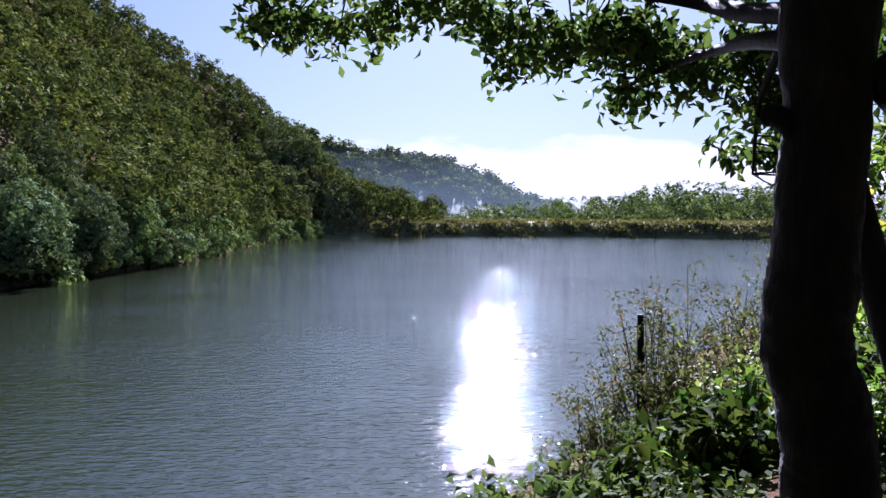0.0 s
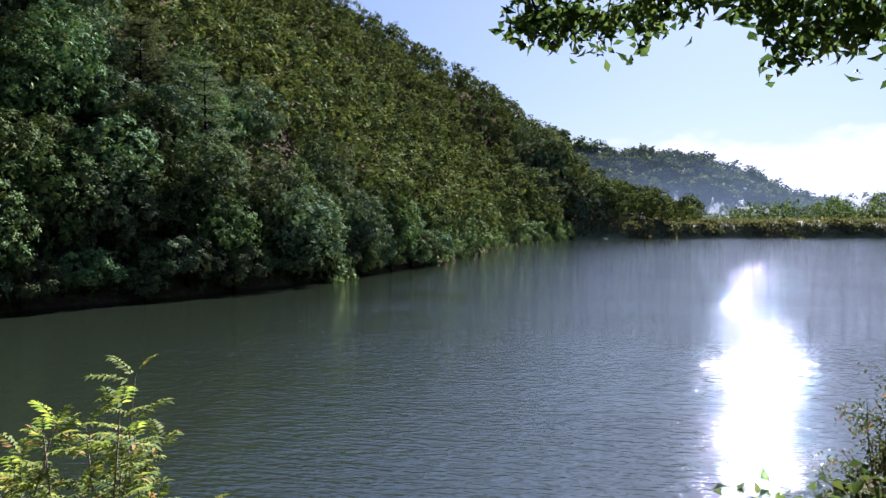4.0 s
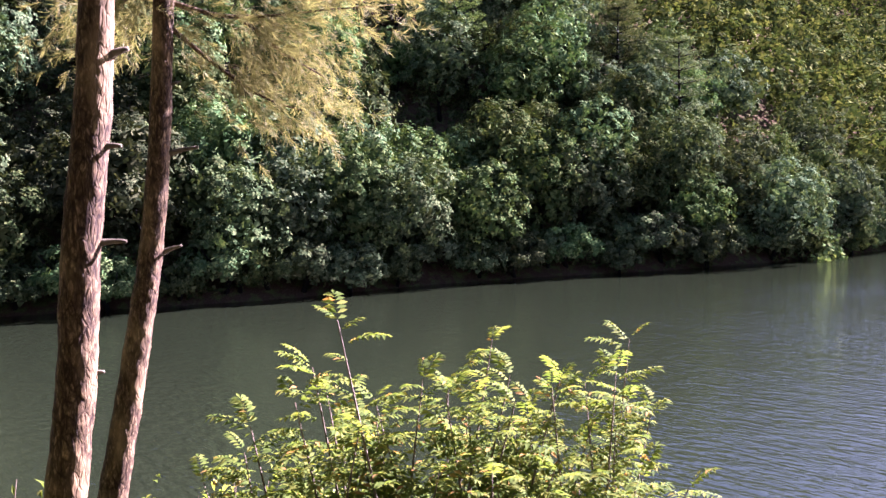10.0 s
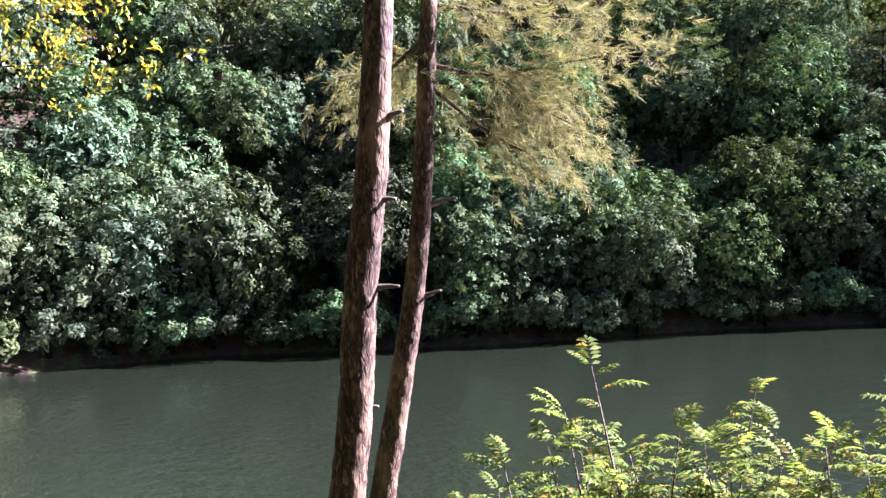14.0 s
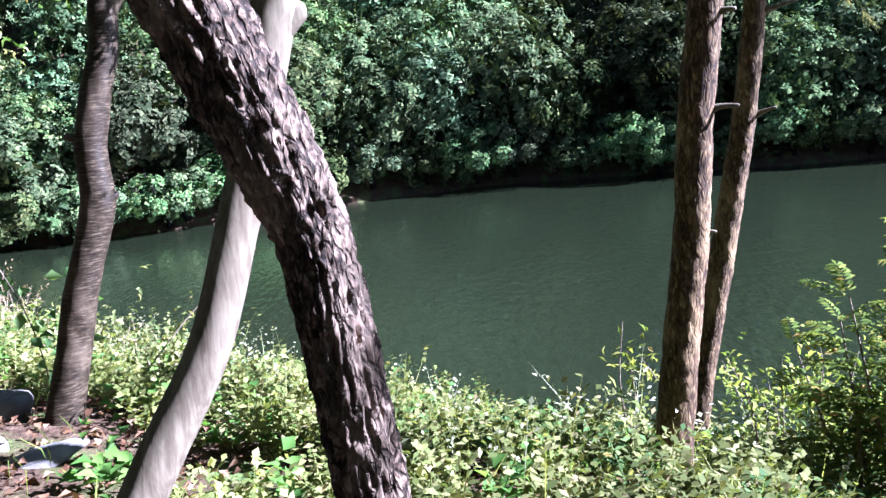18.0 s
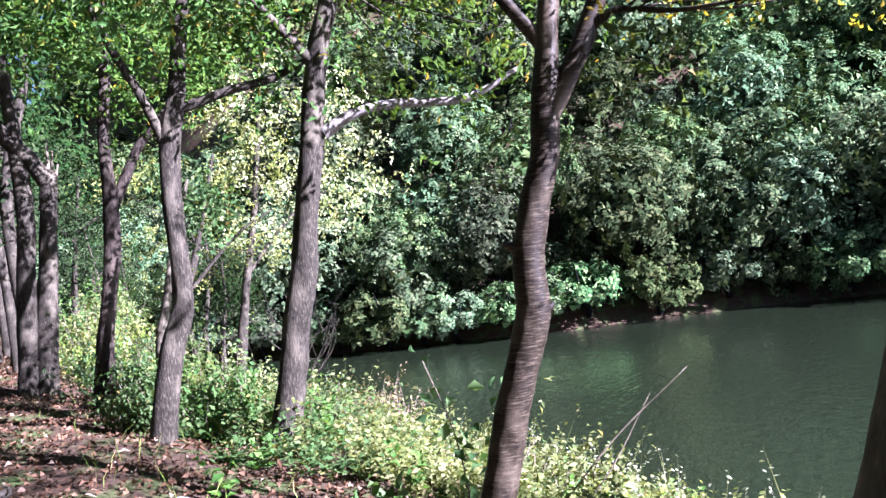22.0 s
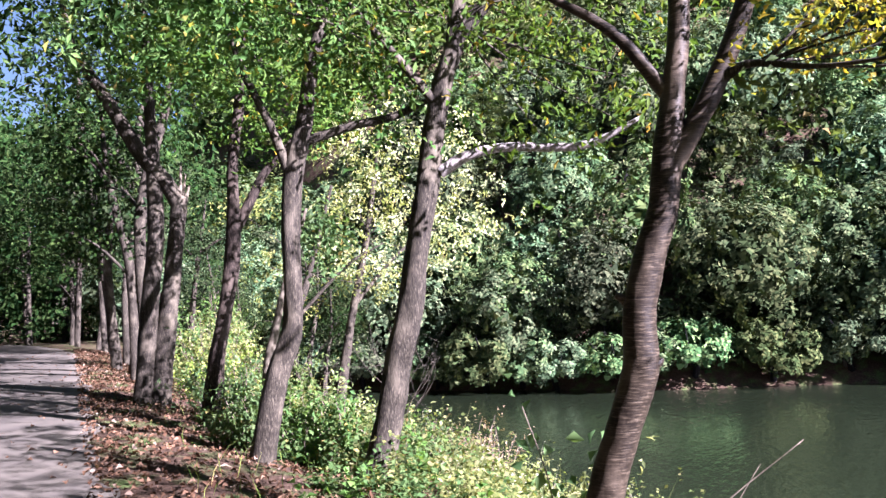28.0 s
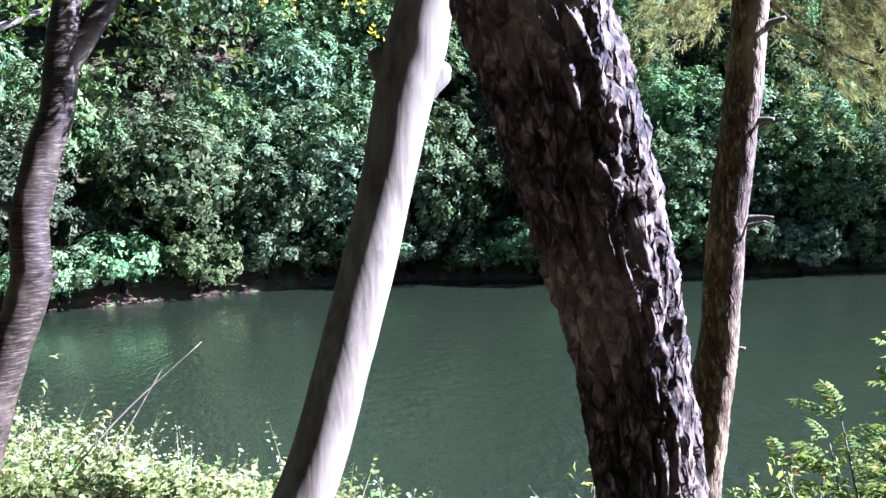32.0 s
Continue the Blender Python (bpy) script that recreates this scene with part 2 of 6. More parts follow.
M_BARK_GREY = bark_material("grey_bark", (0.008, 0.006, 0.0045), (0.026, 0.021, 0.014), (0.106, 0.087, 0.058), (1, 1, 0.2), 52, 1.0, 0.02)
M_BARK_OAK = bark_material("oak_bark", (0.005, 0.0035, 0.0025), (0.052, 0.035, 0.024), (0.270, 0.198, 0.145), (1, 1, 0.5), 50, 1.0, 0.022, 0.85, 0.9)
M_BARK_PINE = bark_material("pine_bark", (0.012, 0.006, 0.0035), (0.064, 0.040, 0.020), (0.255, 0.178, 0.088), (1, 1, 0.34), 34, 1.0, 0.018, 0.85, 0.7)
M_BARK_PALE = bark_material("pale_bark", (0.050, 0.038, 0.025), (0.092, 0.075, 0.050), (0.150, 0.127, 0.089), (1, 1, 0.14), 26, 0.5, 0.006, 0.85, 0.3, 0.0)
M_BARK_CHERRY = bark_material("cherry_bark", (0.006, 0.004, 0.0025), (0.020, 0.014, 0.008), (0.098, 0.073, 0.047), (0.35, 0.35, 3.2), 22, 0.7, 0.010, 0.55, 0.35)
M_TWIG = plain_material("twig", (0.06, 0.045, 0.03), (0.16, 0.12, 0.08), 20)
M_ROAD = plain_material("concrete_road", (0.042, 0.034, 0.024), (0.076, 0.063, 0.044), 1.3, 0.9, 0.35, 0.01)


# ---------------------------------------------------------------- mesh tools
def mesh_of(name, verts, faces, material, smooth=True):
    """A mesh from arrays: rows of places, rows of corners."""
    me = bpy.data.meshes.new(name)
    verts = np.asarray(verts, np.float32)
    faces = np.asarray(faces, np.int32)
    k = faces.shape[1]
    me.vertices.add(len(verts))
    me.vertices.foreach_set("co", verts.ravel())
    me.loops.add(faces.size)
    me.loops.foreach_set("vertex_index", faces.ravel())
    me.polygons.add(len(faces))
    me.polygons.foreach_set("loop_start", np.arange(0, faces.size, k, dtype=np.int32))
    if smooth:
        me.polygons.foreach_set("use_smooth", np.ones(len(faces), bool))
    me.update(calc_edges=True)
    me.materials.append(material)
    return me


def part(name, me, parent=None, label=""):
    ob = new(name, me)
    ob.parent = parent
    return tagged(ob, label)


def unit(v):
    return v / (np.linalg.norm(v, axis=-1, keepdims=True) + 1e-9)


def spline(points, n):
    """A smooth line through the points, in n steps."""
    p = np.asarray(points, float)
    p = np.vstack([2 * p[0] - p[1], p, 2 * p[-1] - p[-2]])
    out = []
    for u in np.linspace(0, len(p) - 3 - 1e-6, n):
        i = int(u)
        f = u - i
        a, b, c, d = p[i], p[i + 1], p[i + 2], p[i + 3]
        out.append(0.5 * (2 * b + (c - a) * f + (2 * a - 5 * b + 4 * c - d) * f * f + (3 * b - a - 3 * c + d) * f ** 3))
    return np.array(out)


def tube(points, radii, segs=12, rings=24, rough=0.04, seed=0, flare=0.0):
    """Vertices and faces of a stem along the points, uneven in girth."""
    line = spline(points, rings)
    rad = np.interp(np.linspace(0, 1, rings), np.linspace(0, 1, len(radii)), radii)
    rad = rad * (1 + flare * np.exp(-np.linspace(0, 1, rings) * 14))
    tang = unit(np.gradient(line, axis=0))
    ref = np.array([0.83, 0.31, 0.21]) if abs(tang[:, 2]).mean() > 0.5 else np.array([0.1, 0.2, 1.0])
    a = unit(np.cross(tang, ref))
    b = np.cross(tang, a)
    th = np.linspace(0, 2 * np.pi, segs, endpoint=False)
    rng = np.random.default_rng(seed)
    ph = rng.uniform(0, 6.28, 6)
    h = np.linspace(0, 1, rings)[:, None] * rings * 0.35
    wob = 1 + rough * (np.sin(2 * th + ph[0] + h * 0.7) + 0.7 * np.sin(3 * th + ph[1] - h * 1.1) + 0.6 * np.sin(5 * th + ph[2] + h * 1.9)) + rough * 0.8 * rng.normal(0, 0.5, (rings, segs))
    ring = (np.cos(th)[None, :, None] * a[:, None] + np.sin(th)[None, :, None] * b[:, None]) * (rad[:, None] * wob)[..., None]
    v = (line[:, None] + ring).reshape(-1, 3)
    i = np.arange(rings - 1)[:, None] * segs
    j = np.arange(segs)[None, :]
    k = (j + 1) % segs
    f = np.stack([i + j, i + k, i + segs + k, i + segs + j], -1).reshape(-1, 4)
    # caps by a shrunken ring
    return v, f


def join(pieces):
    vs, fs, o = [], [], 0
    for v, f in pieces:
        vs.append(v)
        fs.append(f + o)
        o += len(v)
    return np.vstack(vs), np.vstack(fs)


def leaves(base, way, up, length, width, fold=0.25, droop=0.2):
    """One folded leaf for each row: four corners round the midrib's bend, two quads."""
    way, side = unit(way), unit(np.cross(way, up))
    nor = np.cross(side, way)
    L, W = np.asarray(length)[:, None], np.asarray(width)[:, None]
    p0 = base
    p1 = base + way * L * 0.55 - nor * L * droop * 0.2
    p2 = base + way * L - nor * L * droop
    s1 = base + way * L * 0.5 + side * W * 0.5 + nor * W * fold
    s2 = base + way * L * 0.5 - side * W * 0.5 + nor * W * fold
    n = len(base)
    v = np.stack([p0, s1, p2, s2, p1], 1).reshape(-1, 3)
    o = np.arange(n)[:, None] * 5
    f = np.stack([o + [0, 1, 2, 4], o + [0, 4, 2, 3]], 1).reshape(-1, 4)
    return v, f


def diamonds(base, way, up, length, width, droop=0.15):
    """One flat pointed leaf of two triangles' worth for each row."""
    way, side = unit(way), unit(np.cross(way, up))
    nor = np.cross(side, way)
    L, W = np.asarray(length)[:, None], np.asarray(width)[:, None]
    mid = base + way * L * 0.55
    v = np.stack([base, mid + side * W * 0.5, base + way * L - nor * L * droop, mid - side * W * 0.5], 1).reshape(-1, 3)
    return v, np.arange(len(base) * 4).reshape(-1, 4)


def fans(base, way, up, length, width, droop=0.15):
    """One small leaf that widens to its blunt end: a single triangle for each row."""
    way, side = unit(way), unit(np.cross(way, up))
    nor = np.cross(side, way)
    L, W = np.asarray(length)[:, None], np.asarray(width)[:, None]
    tip = base + way * L - nor * L * droop
    v = np.stack([base, tip + side * W * 0.5, tip - side * W * 0.5], 1).reshape(-1, 3)
    return v, np.arange(len(base) * 3).reshape(-1, 3)


def rosettes(rng, centres, outs, count, length, width, flat=0.35, form=diamonds, loose=0.3, wild=0.35):
    """Leaves in tufts: count leaves spread like fingers round the axis of each tuft."""
    n = len(centres) * count
    c = np.repeat(centres, count, 0)
    o = unit(np.repeat(outs, count, 0))
    ref = unit(np.cross(o, rng.normal(0, 1, (n, 3))))
    way = unit(ref + o * rng.normal(flat, wild, (n, 1)))
    up = unit(o + rng.normal(0, wild * 0.7, (n, 3)))
    base = c + o * rng.uniform(-0.5, 0.5, (n, 1)) * length * 0.6 + rng.normal(0, loose, (n, 3)) * length
    return form(base, way, up, length * rng.uniform(0.7, 1.25, n), width * rng.uniform(0.75, 1.2, n))


def crown(rng, radii, lobes, tufts, count, length, width, low=-0.5, core=True, form=diamonds, lobe=(0.30, 0.48), rise=0.6):
    """An uneven crown: round lobes on a shell, each covered with leaf tufts, larger dark leaves within."""
    d = unit(rng.normal(0, 1, (lobes * 4, 3)) + [0, 0, 0.25])
    d = d[d[:, 2] > low]
    pick = [d[0]]
    for q in d[1:]:
        if len(pick) < lobes and max(np.dot(pick, q)) < (0.86 if lobes < 19 else 0.91):
            pick.append(q)
    pieces = []
    for q in pick:
        size = rng.uniform(*lobe)
        at = q * (1.0 - size * 0.8) * rng.uniform(0.85, 1.08)
        e = unit(rng.normal(0, 1, (tufts, 3)) + q * 0.9 + [0, 0, rise])
        c = (at + e * size * rng.uniform(0.75, 1.1, (tufts, 1))) * radii
        pieces.append(rosettes(rng, c, e + [0, 0, 0.12], count, length, width, 0.1, form, 0.3, 0.17))
    if core:
        m = lobes * 12
        e = unit(rng.normal(0, 1, (m, 3)))
        e = e[e[:, 2] > low]
        pieces.append(rosettes(rng, e * rng.uniform(0.2, 0.62, (len(e), 1)) * radii, e, 3, length * 1.9, width * 2.6, form=form))
    return join(pieces)


# ---------------------------------------------------------------- lay of the land
ROAD_IN = np.array([0.0, 0.42])            # a point of the road's edge on the water side
ROAD_WAY = np.array([-0.580, -0.815])      # along the road
TO_WATER = np.array([-0.815, 0.580])       # across it, towards the lake
ROAD_Z, ROAD_WIDE = 3.65, 3.7

LAKE = [(-36.5, -33), (-37.3, -28), (-38.2, -18.5), (-39.4, -9.5), (-41.8, -3.5), (-43.0, 4.5), (-41.5, 10), (-38.0, 19), (-37.0, 29), (-35.2, 37),
        (-31.5, 46), (-28.8, 58), (-27.6, 76), (-27.8, 102), (-30.5, 120), (-31, 150), (-25, 186), (2, 202), (36, 208), (76, 190), (92, 160), (63, 105),
        (10.0, 31.0), (5.2, 20.8), (1.6, 15.6), (-2.0, 11.4), (-8.1, 6.6), (-24.5, -17.2), (-33.0, -29.5)]


def lake_distance(x, y):
    """Metres to the shore: above 0 on land, below 0 on the lake."""
    p = np.stack([x, y], -1)
    best = np.full(x.shape, 1e9)
    inside = np.zeros(x.shape, bool)
    for (ax, ay), (bx, by) in zip(LAKE, LAKE[1:] + LAKE[:1]):
        e = np.array([bx - ax, by - ay])
        w = p - [ax, ay]
        u = np.clip((w @ e) / (e @ e), 0, 1)
        best = np.minimum(best, np.linalg.norm(w - u[..., None] * e, axis=-1))
        inside ^= ((ay > y) != (by > y)) & (x < (bx - ax) * (y - ay) / (by - ay + 1e-9) + ax)
    return np.where(inside, -best, best)


def lumps(x, y, s=1.0):
    return (np.sin(x * 0.9 * s + 1.3 * np.sin(y * 0.37 * s)) * np.sin(y * 0.8 * s + 0.7 * np.sin(x * 0.53 * s + 2)) + 0.5 * np.sin(x * 2.1 * s + y * 1.3 * s + 1)) / 1.5


def smooth_step(v, a, b):
    u = np.clip((v - a) / (b - a), 0, 1)
    return u * u * (3 - 2 * u)


def land(x, y):
    """The height of the ground."""
    x, y = np.asarray(x, float), np.asarray(y, float)
    d = lake_distance(x, y)
    w = (x - ROAD_IN[0]) * TO_WATER[0] + (y - ROAD_IN[1]) * TO_WATER[1]
    near = np.interp(d, [-30, -3, 0, 2, 6.6, 9.3, 10.2, 15, 20, 60, 300], [-4, -1.2, -0.05, 0.85, 2.95, 3.6, 3.65, 3.65, 4.4, 12, 22])
    near = near + 0.10 * lumps(x, y, 1.4) * smooth_step(d, 0, 2) * (1 - smooth_step(d, 9.0, 10)) + 0.5 * lumps(x, y, 0.2) * smooth_step(d, 16, 30)
    # the shoulder of the track, whatever the bank's width
    near = np.maximum(near, np.interp(w, [-0.2, 0.3, 1.4, 5], [3.65, 3.62, 3.4, -2]) + 0.04 * lumps(x, y, 1.4) * smooth_step(w, 0.3, 1.5))
    az = np.degrees(np.arctan2(-x, y))
    top = np.interp(az, [-90, -3, 1, 4, 7, 10.6, 15, 19, 24, 40, 60, 100, 130, 150, 180], [2.1, 2.1, 2.2, 5, 9, 22, 37, 46, 57, 68, 72, 62, 48, 40, 30])
    hill = np.interp(d, [-30, -3, 0, 1.2, 4, 200], [-4, -1.2, -0.05, 0.9, 2.2, 170])
    hill = hill + 1.5 * lumps(x, y, 0.13) * smooth_step(d, 6, 25)
    hill = np.minimum(hill, top + 0.6 * lumps(x, y, 0.3) * smooth_step(top, 3, 20))
    m = smooth_step(w, 13, 26)
    return near * (1 - m) + hill * m


def ground_mesh():
    n = 230
    u = np.linspace(-1, 1, n)
    sx = 9.0 * np.sinh(u * 6.1)
    x, y = np.meshgrid(sx - 4, sx + 2, indexing="ij")
    z = land(x, y)
    v = np.stack([x, y, z], -1).reshape(-1, 3)
    i, j = np.meshgrid(np.arange(n - 1), np.arange(n - 1), indexing="ij")
    a = (i * n + j).ravel()
    return mesh_of("ground", v, np.stack([a, a + n, a + n + 1, a + 1], -1), M_GROUND)


ground = tagged(new("ground", ground_mesh()), "brown soil bank and wooded slope strewn with dry leaves", "ground", kind="structure")

# the lake's surface reaches a little under the banks
px = np.array(LAKE)
wx0, wy0 = px.min(0) - 4
wx1, wy1 = px.max(0) + 4
water = tagged(new("water", mesh_of("water", [(wx0, wy0, 0), (wx1, wy0, 0), (wx1, wy1, 0), (wx0, wy1, 0)], [(0, 1, 2, 3)], M_WATER, False)),
               "dark green rippled reservoir water with sun glitter", "water", kind="structure")


def at_road(s, w):
    """A place by metres along the road and across it towards the water."""
    return ROAD_IN + ROAD_WAY * s + TO_WATER * w


def road_mesh():
    s = np.linspace(-60, 90, 1100)
    c = np.linspace(0, 1, 9)
    bend = np.where(s > 30, -(np.maximum(s - 30, 0) / 60) ** 2 * 22, 0.0)
    rng = np.random.default_rng(4)
    v = []
    for k in (0, 1):
        for si, b in zip(s, bend):
            for ci in c:
                edge = 0.06 * math.sin(si * 1.1) + 0.05 * math.sin(si * 2.7) + 0.04 * math.sin(si * 7.3) + 0.03 * math.sin(si * 16.1) if ci in (0, 1) else 0
                p = at_road(si, -ci * ROAD_WIDE + edge + b)
                v.append((p[0], p[1], ROAD_Z + 0.03 - 0.16 * k + 0.03 * math.sin(math.pi * ci)))
    m, n = len(s), len(c)
    i, j = np.meshgrid(np.arange(m - 1), np.arange(n - 1), indexing="ij")
    a = (i * n + j).ravel()
    f = [np.stack([a, a + 1, a + n + 1, a + n], -1)]
    o = m * n
    for e in (0, n - 1):
        q = np.arange(m - 1) * n + e
        f.append(np.stack([q, q + n, q + n + o, q + o], -1))
    return mesh_of("road", v, np.vstack(f), M_ROAD)


road = tagged(new("road", road_mesh()), "pale worn concrete lakeside track with dappled shade", "road", kind="structure")


# ---------------------------------------------------------------- the wooded hill across the lake
def hill_tree(seed, radii, height, lobes, tufts, length, width, material, bark, label, low=-0.55):
    rng = np.random.default_rng(seed)
    base = tagged(new("tree"), label, "tree", "trees on the far shore")
    v, f = crown(rng, np.array(radii), lobes, tufts, 11, length, width, low, True, fans, (0.24, 0.40), 0.6)
    v[:, 2] += height
    part("crown", mesh_of("crown", v, f, material), base)
    lean = rng.normal(0, 0.35, 2)
    pieces = [tube([(0, 0, -0.6), (lean[0] * 0.4, lean[1] * 0.4, height * 0.4), (lean[0], lean[1], height * 1.1)], [0.17, 0.13, 0.05], 7, 9, 0.05, seed)]
    for k in range(4):
        a = rng.uniform(0, 6.28)
        h = height * rng.uniform(0.35, 0.7)
        pieces.append(tube([(lean[0] * h / height, lean[1] * h / height, h), (math.cos(a) * radii[0] * 0.4, math.sin(a) * radii[0] * 0.4, h + 0.8), (math.cos(a) * radii[0] * 0.75, math.sin(a) * radii[0] * 0.75, h + 1.6)], [0.07, 0.05, 0.02], 5, 6, 0.04, seed + k))
    part("trunk", mesh_of("trunk", *join(pieces), bark), base)
    return base


def hill_pine(seed, height, material, bark):
    """A pine with flat tiers of needle sprays."""
    rng = np.random.default_rng(seed)
    base = tagged(new("pine_tree"), "dark green pine with flat tiers of branches on the hillside", "tree", "pines on the hillside")
    pieces, stems = [], [tube([(0, 0, -0.6), (0.1, 0.05, height * 0.5), (0, 0, height)], [0.16, 0.11, 0.03], 7, 10, 0.05, seed)]
    for h in np.arange(height * 0.45, height, 0.9):
        reach = 2.5 * (1 - (h / height) ** 4 * 0.6)
        a0 = rng.uniform(0, 6.28)
        for k in range(6):
            a = a0 + k * 1.047 + rng.normal(0, 0.2)
            q = np.array([math.cos(a), math.sin(a), 0.16]) * reach * rng.uniform(0.7, 1.1)
            stems.append(tube([(0, 0, h), q * 0.5 + [0, 0, h], q + [0, 0, h]], [0.04, 0.028, 0.01], 4, 4, 0.03, seed + k))
            u = rng.uniform(0.3, 1.05, 22)[:, None]
            c = q * u + [0, 0, h] + rng.normal(0, 1, (22, 3)) * [0.3, 0.3, 0.06]
            pieces.append(rosettes(rng, c, np.tile([0, 0, 1.0], (22, 1)) + q * 0.1, 8, 0.26, 0.075, 0.3, fans, 0.2, 0.25))
    part("crown", mesh_of("crown", *join(pieces), material), base)
    part("trunk", mesh_of("trunk", *join(stems), bark), base)
    return base


M_HILL_PINE = leaf_material("hill_pine_needle", (0.030, 0.050, 0.022), (0.062, 0.090, 0.038), (0.130, 0.150, 0.066), 0.14, rough=0.85, shine=0.0, spread=0.1)
HILL_SPECS = [((3.0, 3.0, 3.4), 4.2, 29, 15, 0.22, 0.145, -0.8), ((2.6, 2.8, 3.8), 4.6, 27, 16, 0.21, 0.145, -0.8), ((3.4, 3.2, 3.0), 3.9, 31, 14, 0.23, 0.145, -0.8),
              ((2.3, 2.5, 2.8), 3.4, 23, 16, 0.20, 0.135, -0.8), ((2.9, 2.6, 3.2), 4.0, 28, 15, 0.25, 0.115, -0.8), ((2.0, 2.0, 1.5), 1.3, 18, 18, 0.19, 0.12, -0.5)]
KINDS = [hill_tree(11 + k, r, h, n, s, L, W, M_OAK_LEAF, M_BARK_SHADED,
                   "dense green broadleaf tree on the steep wooded shore" if k < 5 else "low green shrub hanging over the dark water's edge", low)
         for k, (r, h, n, s, L, W, low) in enumerate(HILL_SPECS)]
tagged(KINDS[5], category="shrub", group="shrubs on the far shore").name = "shrub"
KINDS.append(hill_pine(19, 8.5, M_HILL_PINE, M_BARK_SHADED))


def scatter(rng, x0, x1, y0, y1, step):
    gx, gy = np.meshgrid(np.arange(x0, x1, step), np.arange(y0, y1, step), indexing="ij")
    gx, gy = gx.ravel(), gy.ravel()
    return gx + rng.uniform(-0.42, 0.42, gx.shape) * step, gy + rng.uniform(-0.42, 0.42, gy.shape) * step


def grow_hill():
    rng = np.random.default_rng(21)
    used = [False] * len(KINDS)
    for step, d0, d1, lo, hi, r1 in ((3.5, 0.3, 9, 0.85, 1.25, 84), (4.6, 9, 26, 0.9, 1.35, 82)):
        x, y = scatter(rng, -150, 20, -75, 240, step)
        d = lake_distance(x, y)
        w = (x - ROAD_IN[0]) * TO_WATER[0] + (y - ROAD_IN[1]) * TO_WATER[1]
        far = np.hypot(x, y)
        ahead = (x - ROAD_IN[0]) * ROAD_WAY[0] + (y - ROAD_IN[1]) * ROAD_WAY[1]
        ok = (d > d0) & (d <= d1) & ((w > 11.2) | ((ahead > 47) & (w > 3) & (step < 4))) & (far < r1)
        for a, b in zip(x[ok], y[ok]):
            k = 6 if step > 4 and rng.random() < 0.12 else int(rng.integers(0, 5))
            s = rng.uniform(lo, hi)
            place(k, pose(a, b, float(land(a, b)) - (0.6 if d0 < 2 else 0.2), rng.uniform(-5, 5), rng.uniform(-5, 5), rng.uniform(0, 360)) @ Matrix.Scale(s, 4), used)
    # low shrubs that hang over the water's edge
    pts = np.array(LAKE[:14])
    for a, b in zip(pts[:-1], pts[1:]):
        n = max(1, int(np.linalg.norm(b - a) / 2.2))
        for u in (np.arange(n) + rng.uniform(0.2, 0.8, n)) / n:
            out = unit(np.array([-(b - a)[1], (b - a)[0]]))
            q = a + (b - a) * u + out * rng.uniform(-0.2, 1.0)
            if np.hypot(*q) < 95:
                place(5, pose(q[0], q[1], max(0.1, float(land(q[0], q[1]))) - 0.1, 0, 0, rng.uniform(0, 360)) @ Matrix.Scale(rng.uniform(0.7, 1.3), 4), used)


def place(k, m, used):
    """The first of a kind is moved to its place, the next are copies."""
    ob = KINDS[k]
    if used[k]:
        t = copy_thing(ob, Matrix())
    else:
        t, used[k] = ob, True
    t.matrix_basis = m


grow_hill()


def far_woods(name, label, rng, x, y, sizes, quads, material, lift=0.5, z=None, leaf=(0.15, 0.11)):
    """Woods too far to count: lumpy crowns of leaf sprays in one mesh."""
    pieces = []
    forms = []
    for k in range(7):
        forms.append(crown(rng, np.array([1.0, 1.0, 1.15]) * (0.9 + 0.2 * rng.random(3)), 10, quads, 8, leaf[0], leaf[1], -0.6, False, fans))
    z = land(x, y) if z is None else z
    for a, b, c, s in zip(x, y, z, sizes):
        v, f = forms[int(rng.integers(0, 7))]
        t = rng.uniform(0, 6.28)
        q = v * s
        q = np.stack([q[:, 0] * math.cos(t) - q[:, 1] * math.sin(t), q[:, 0] * math.sin(t) + q[:, 1] * math.cos(t), q[:, 2]], -1)
        pieces.append((q + [a, b, c + s * lift], f))
    return tagged(new(name, mesh_of(name, *join(pieces), material)), label, "woods", kind="stuff")


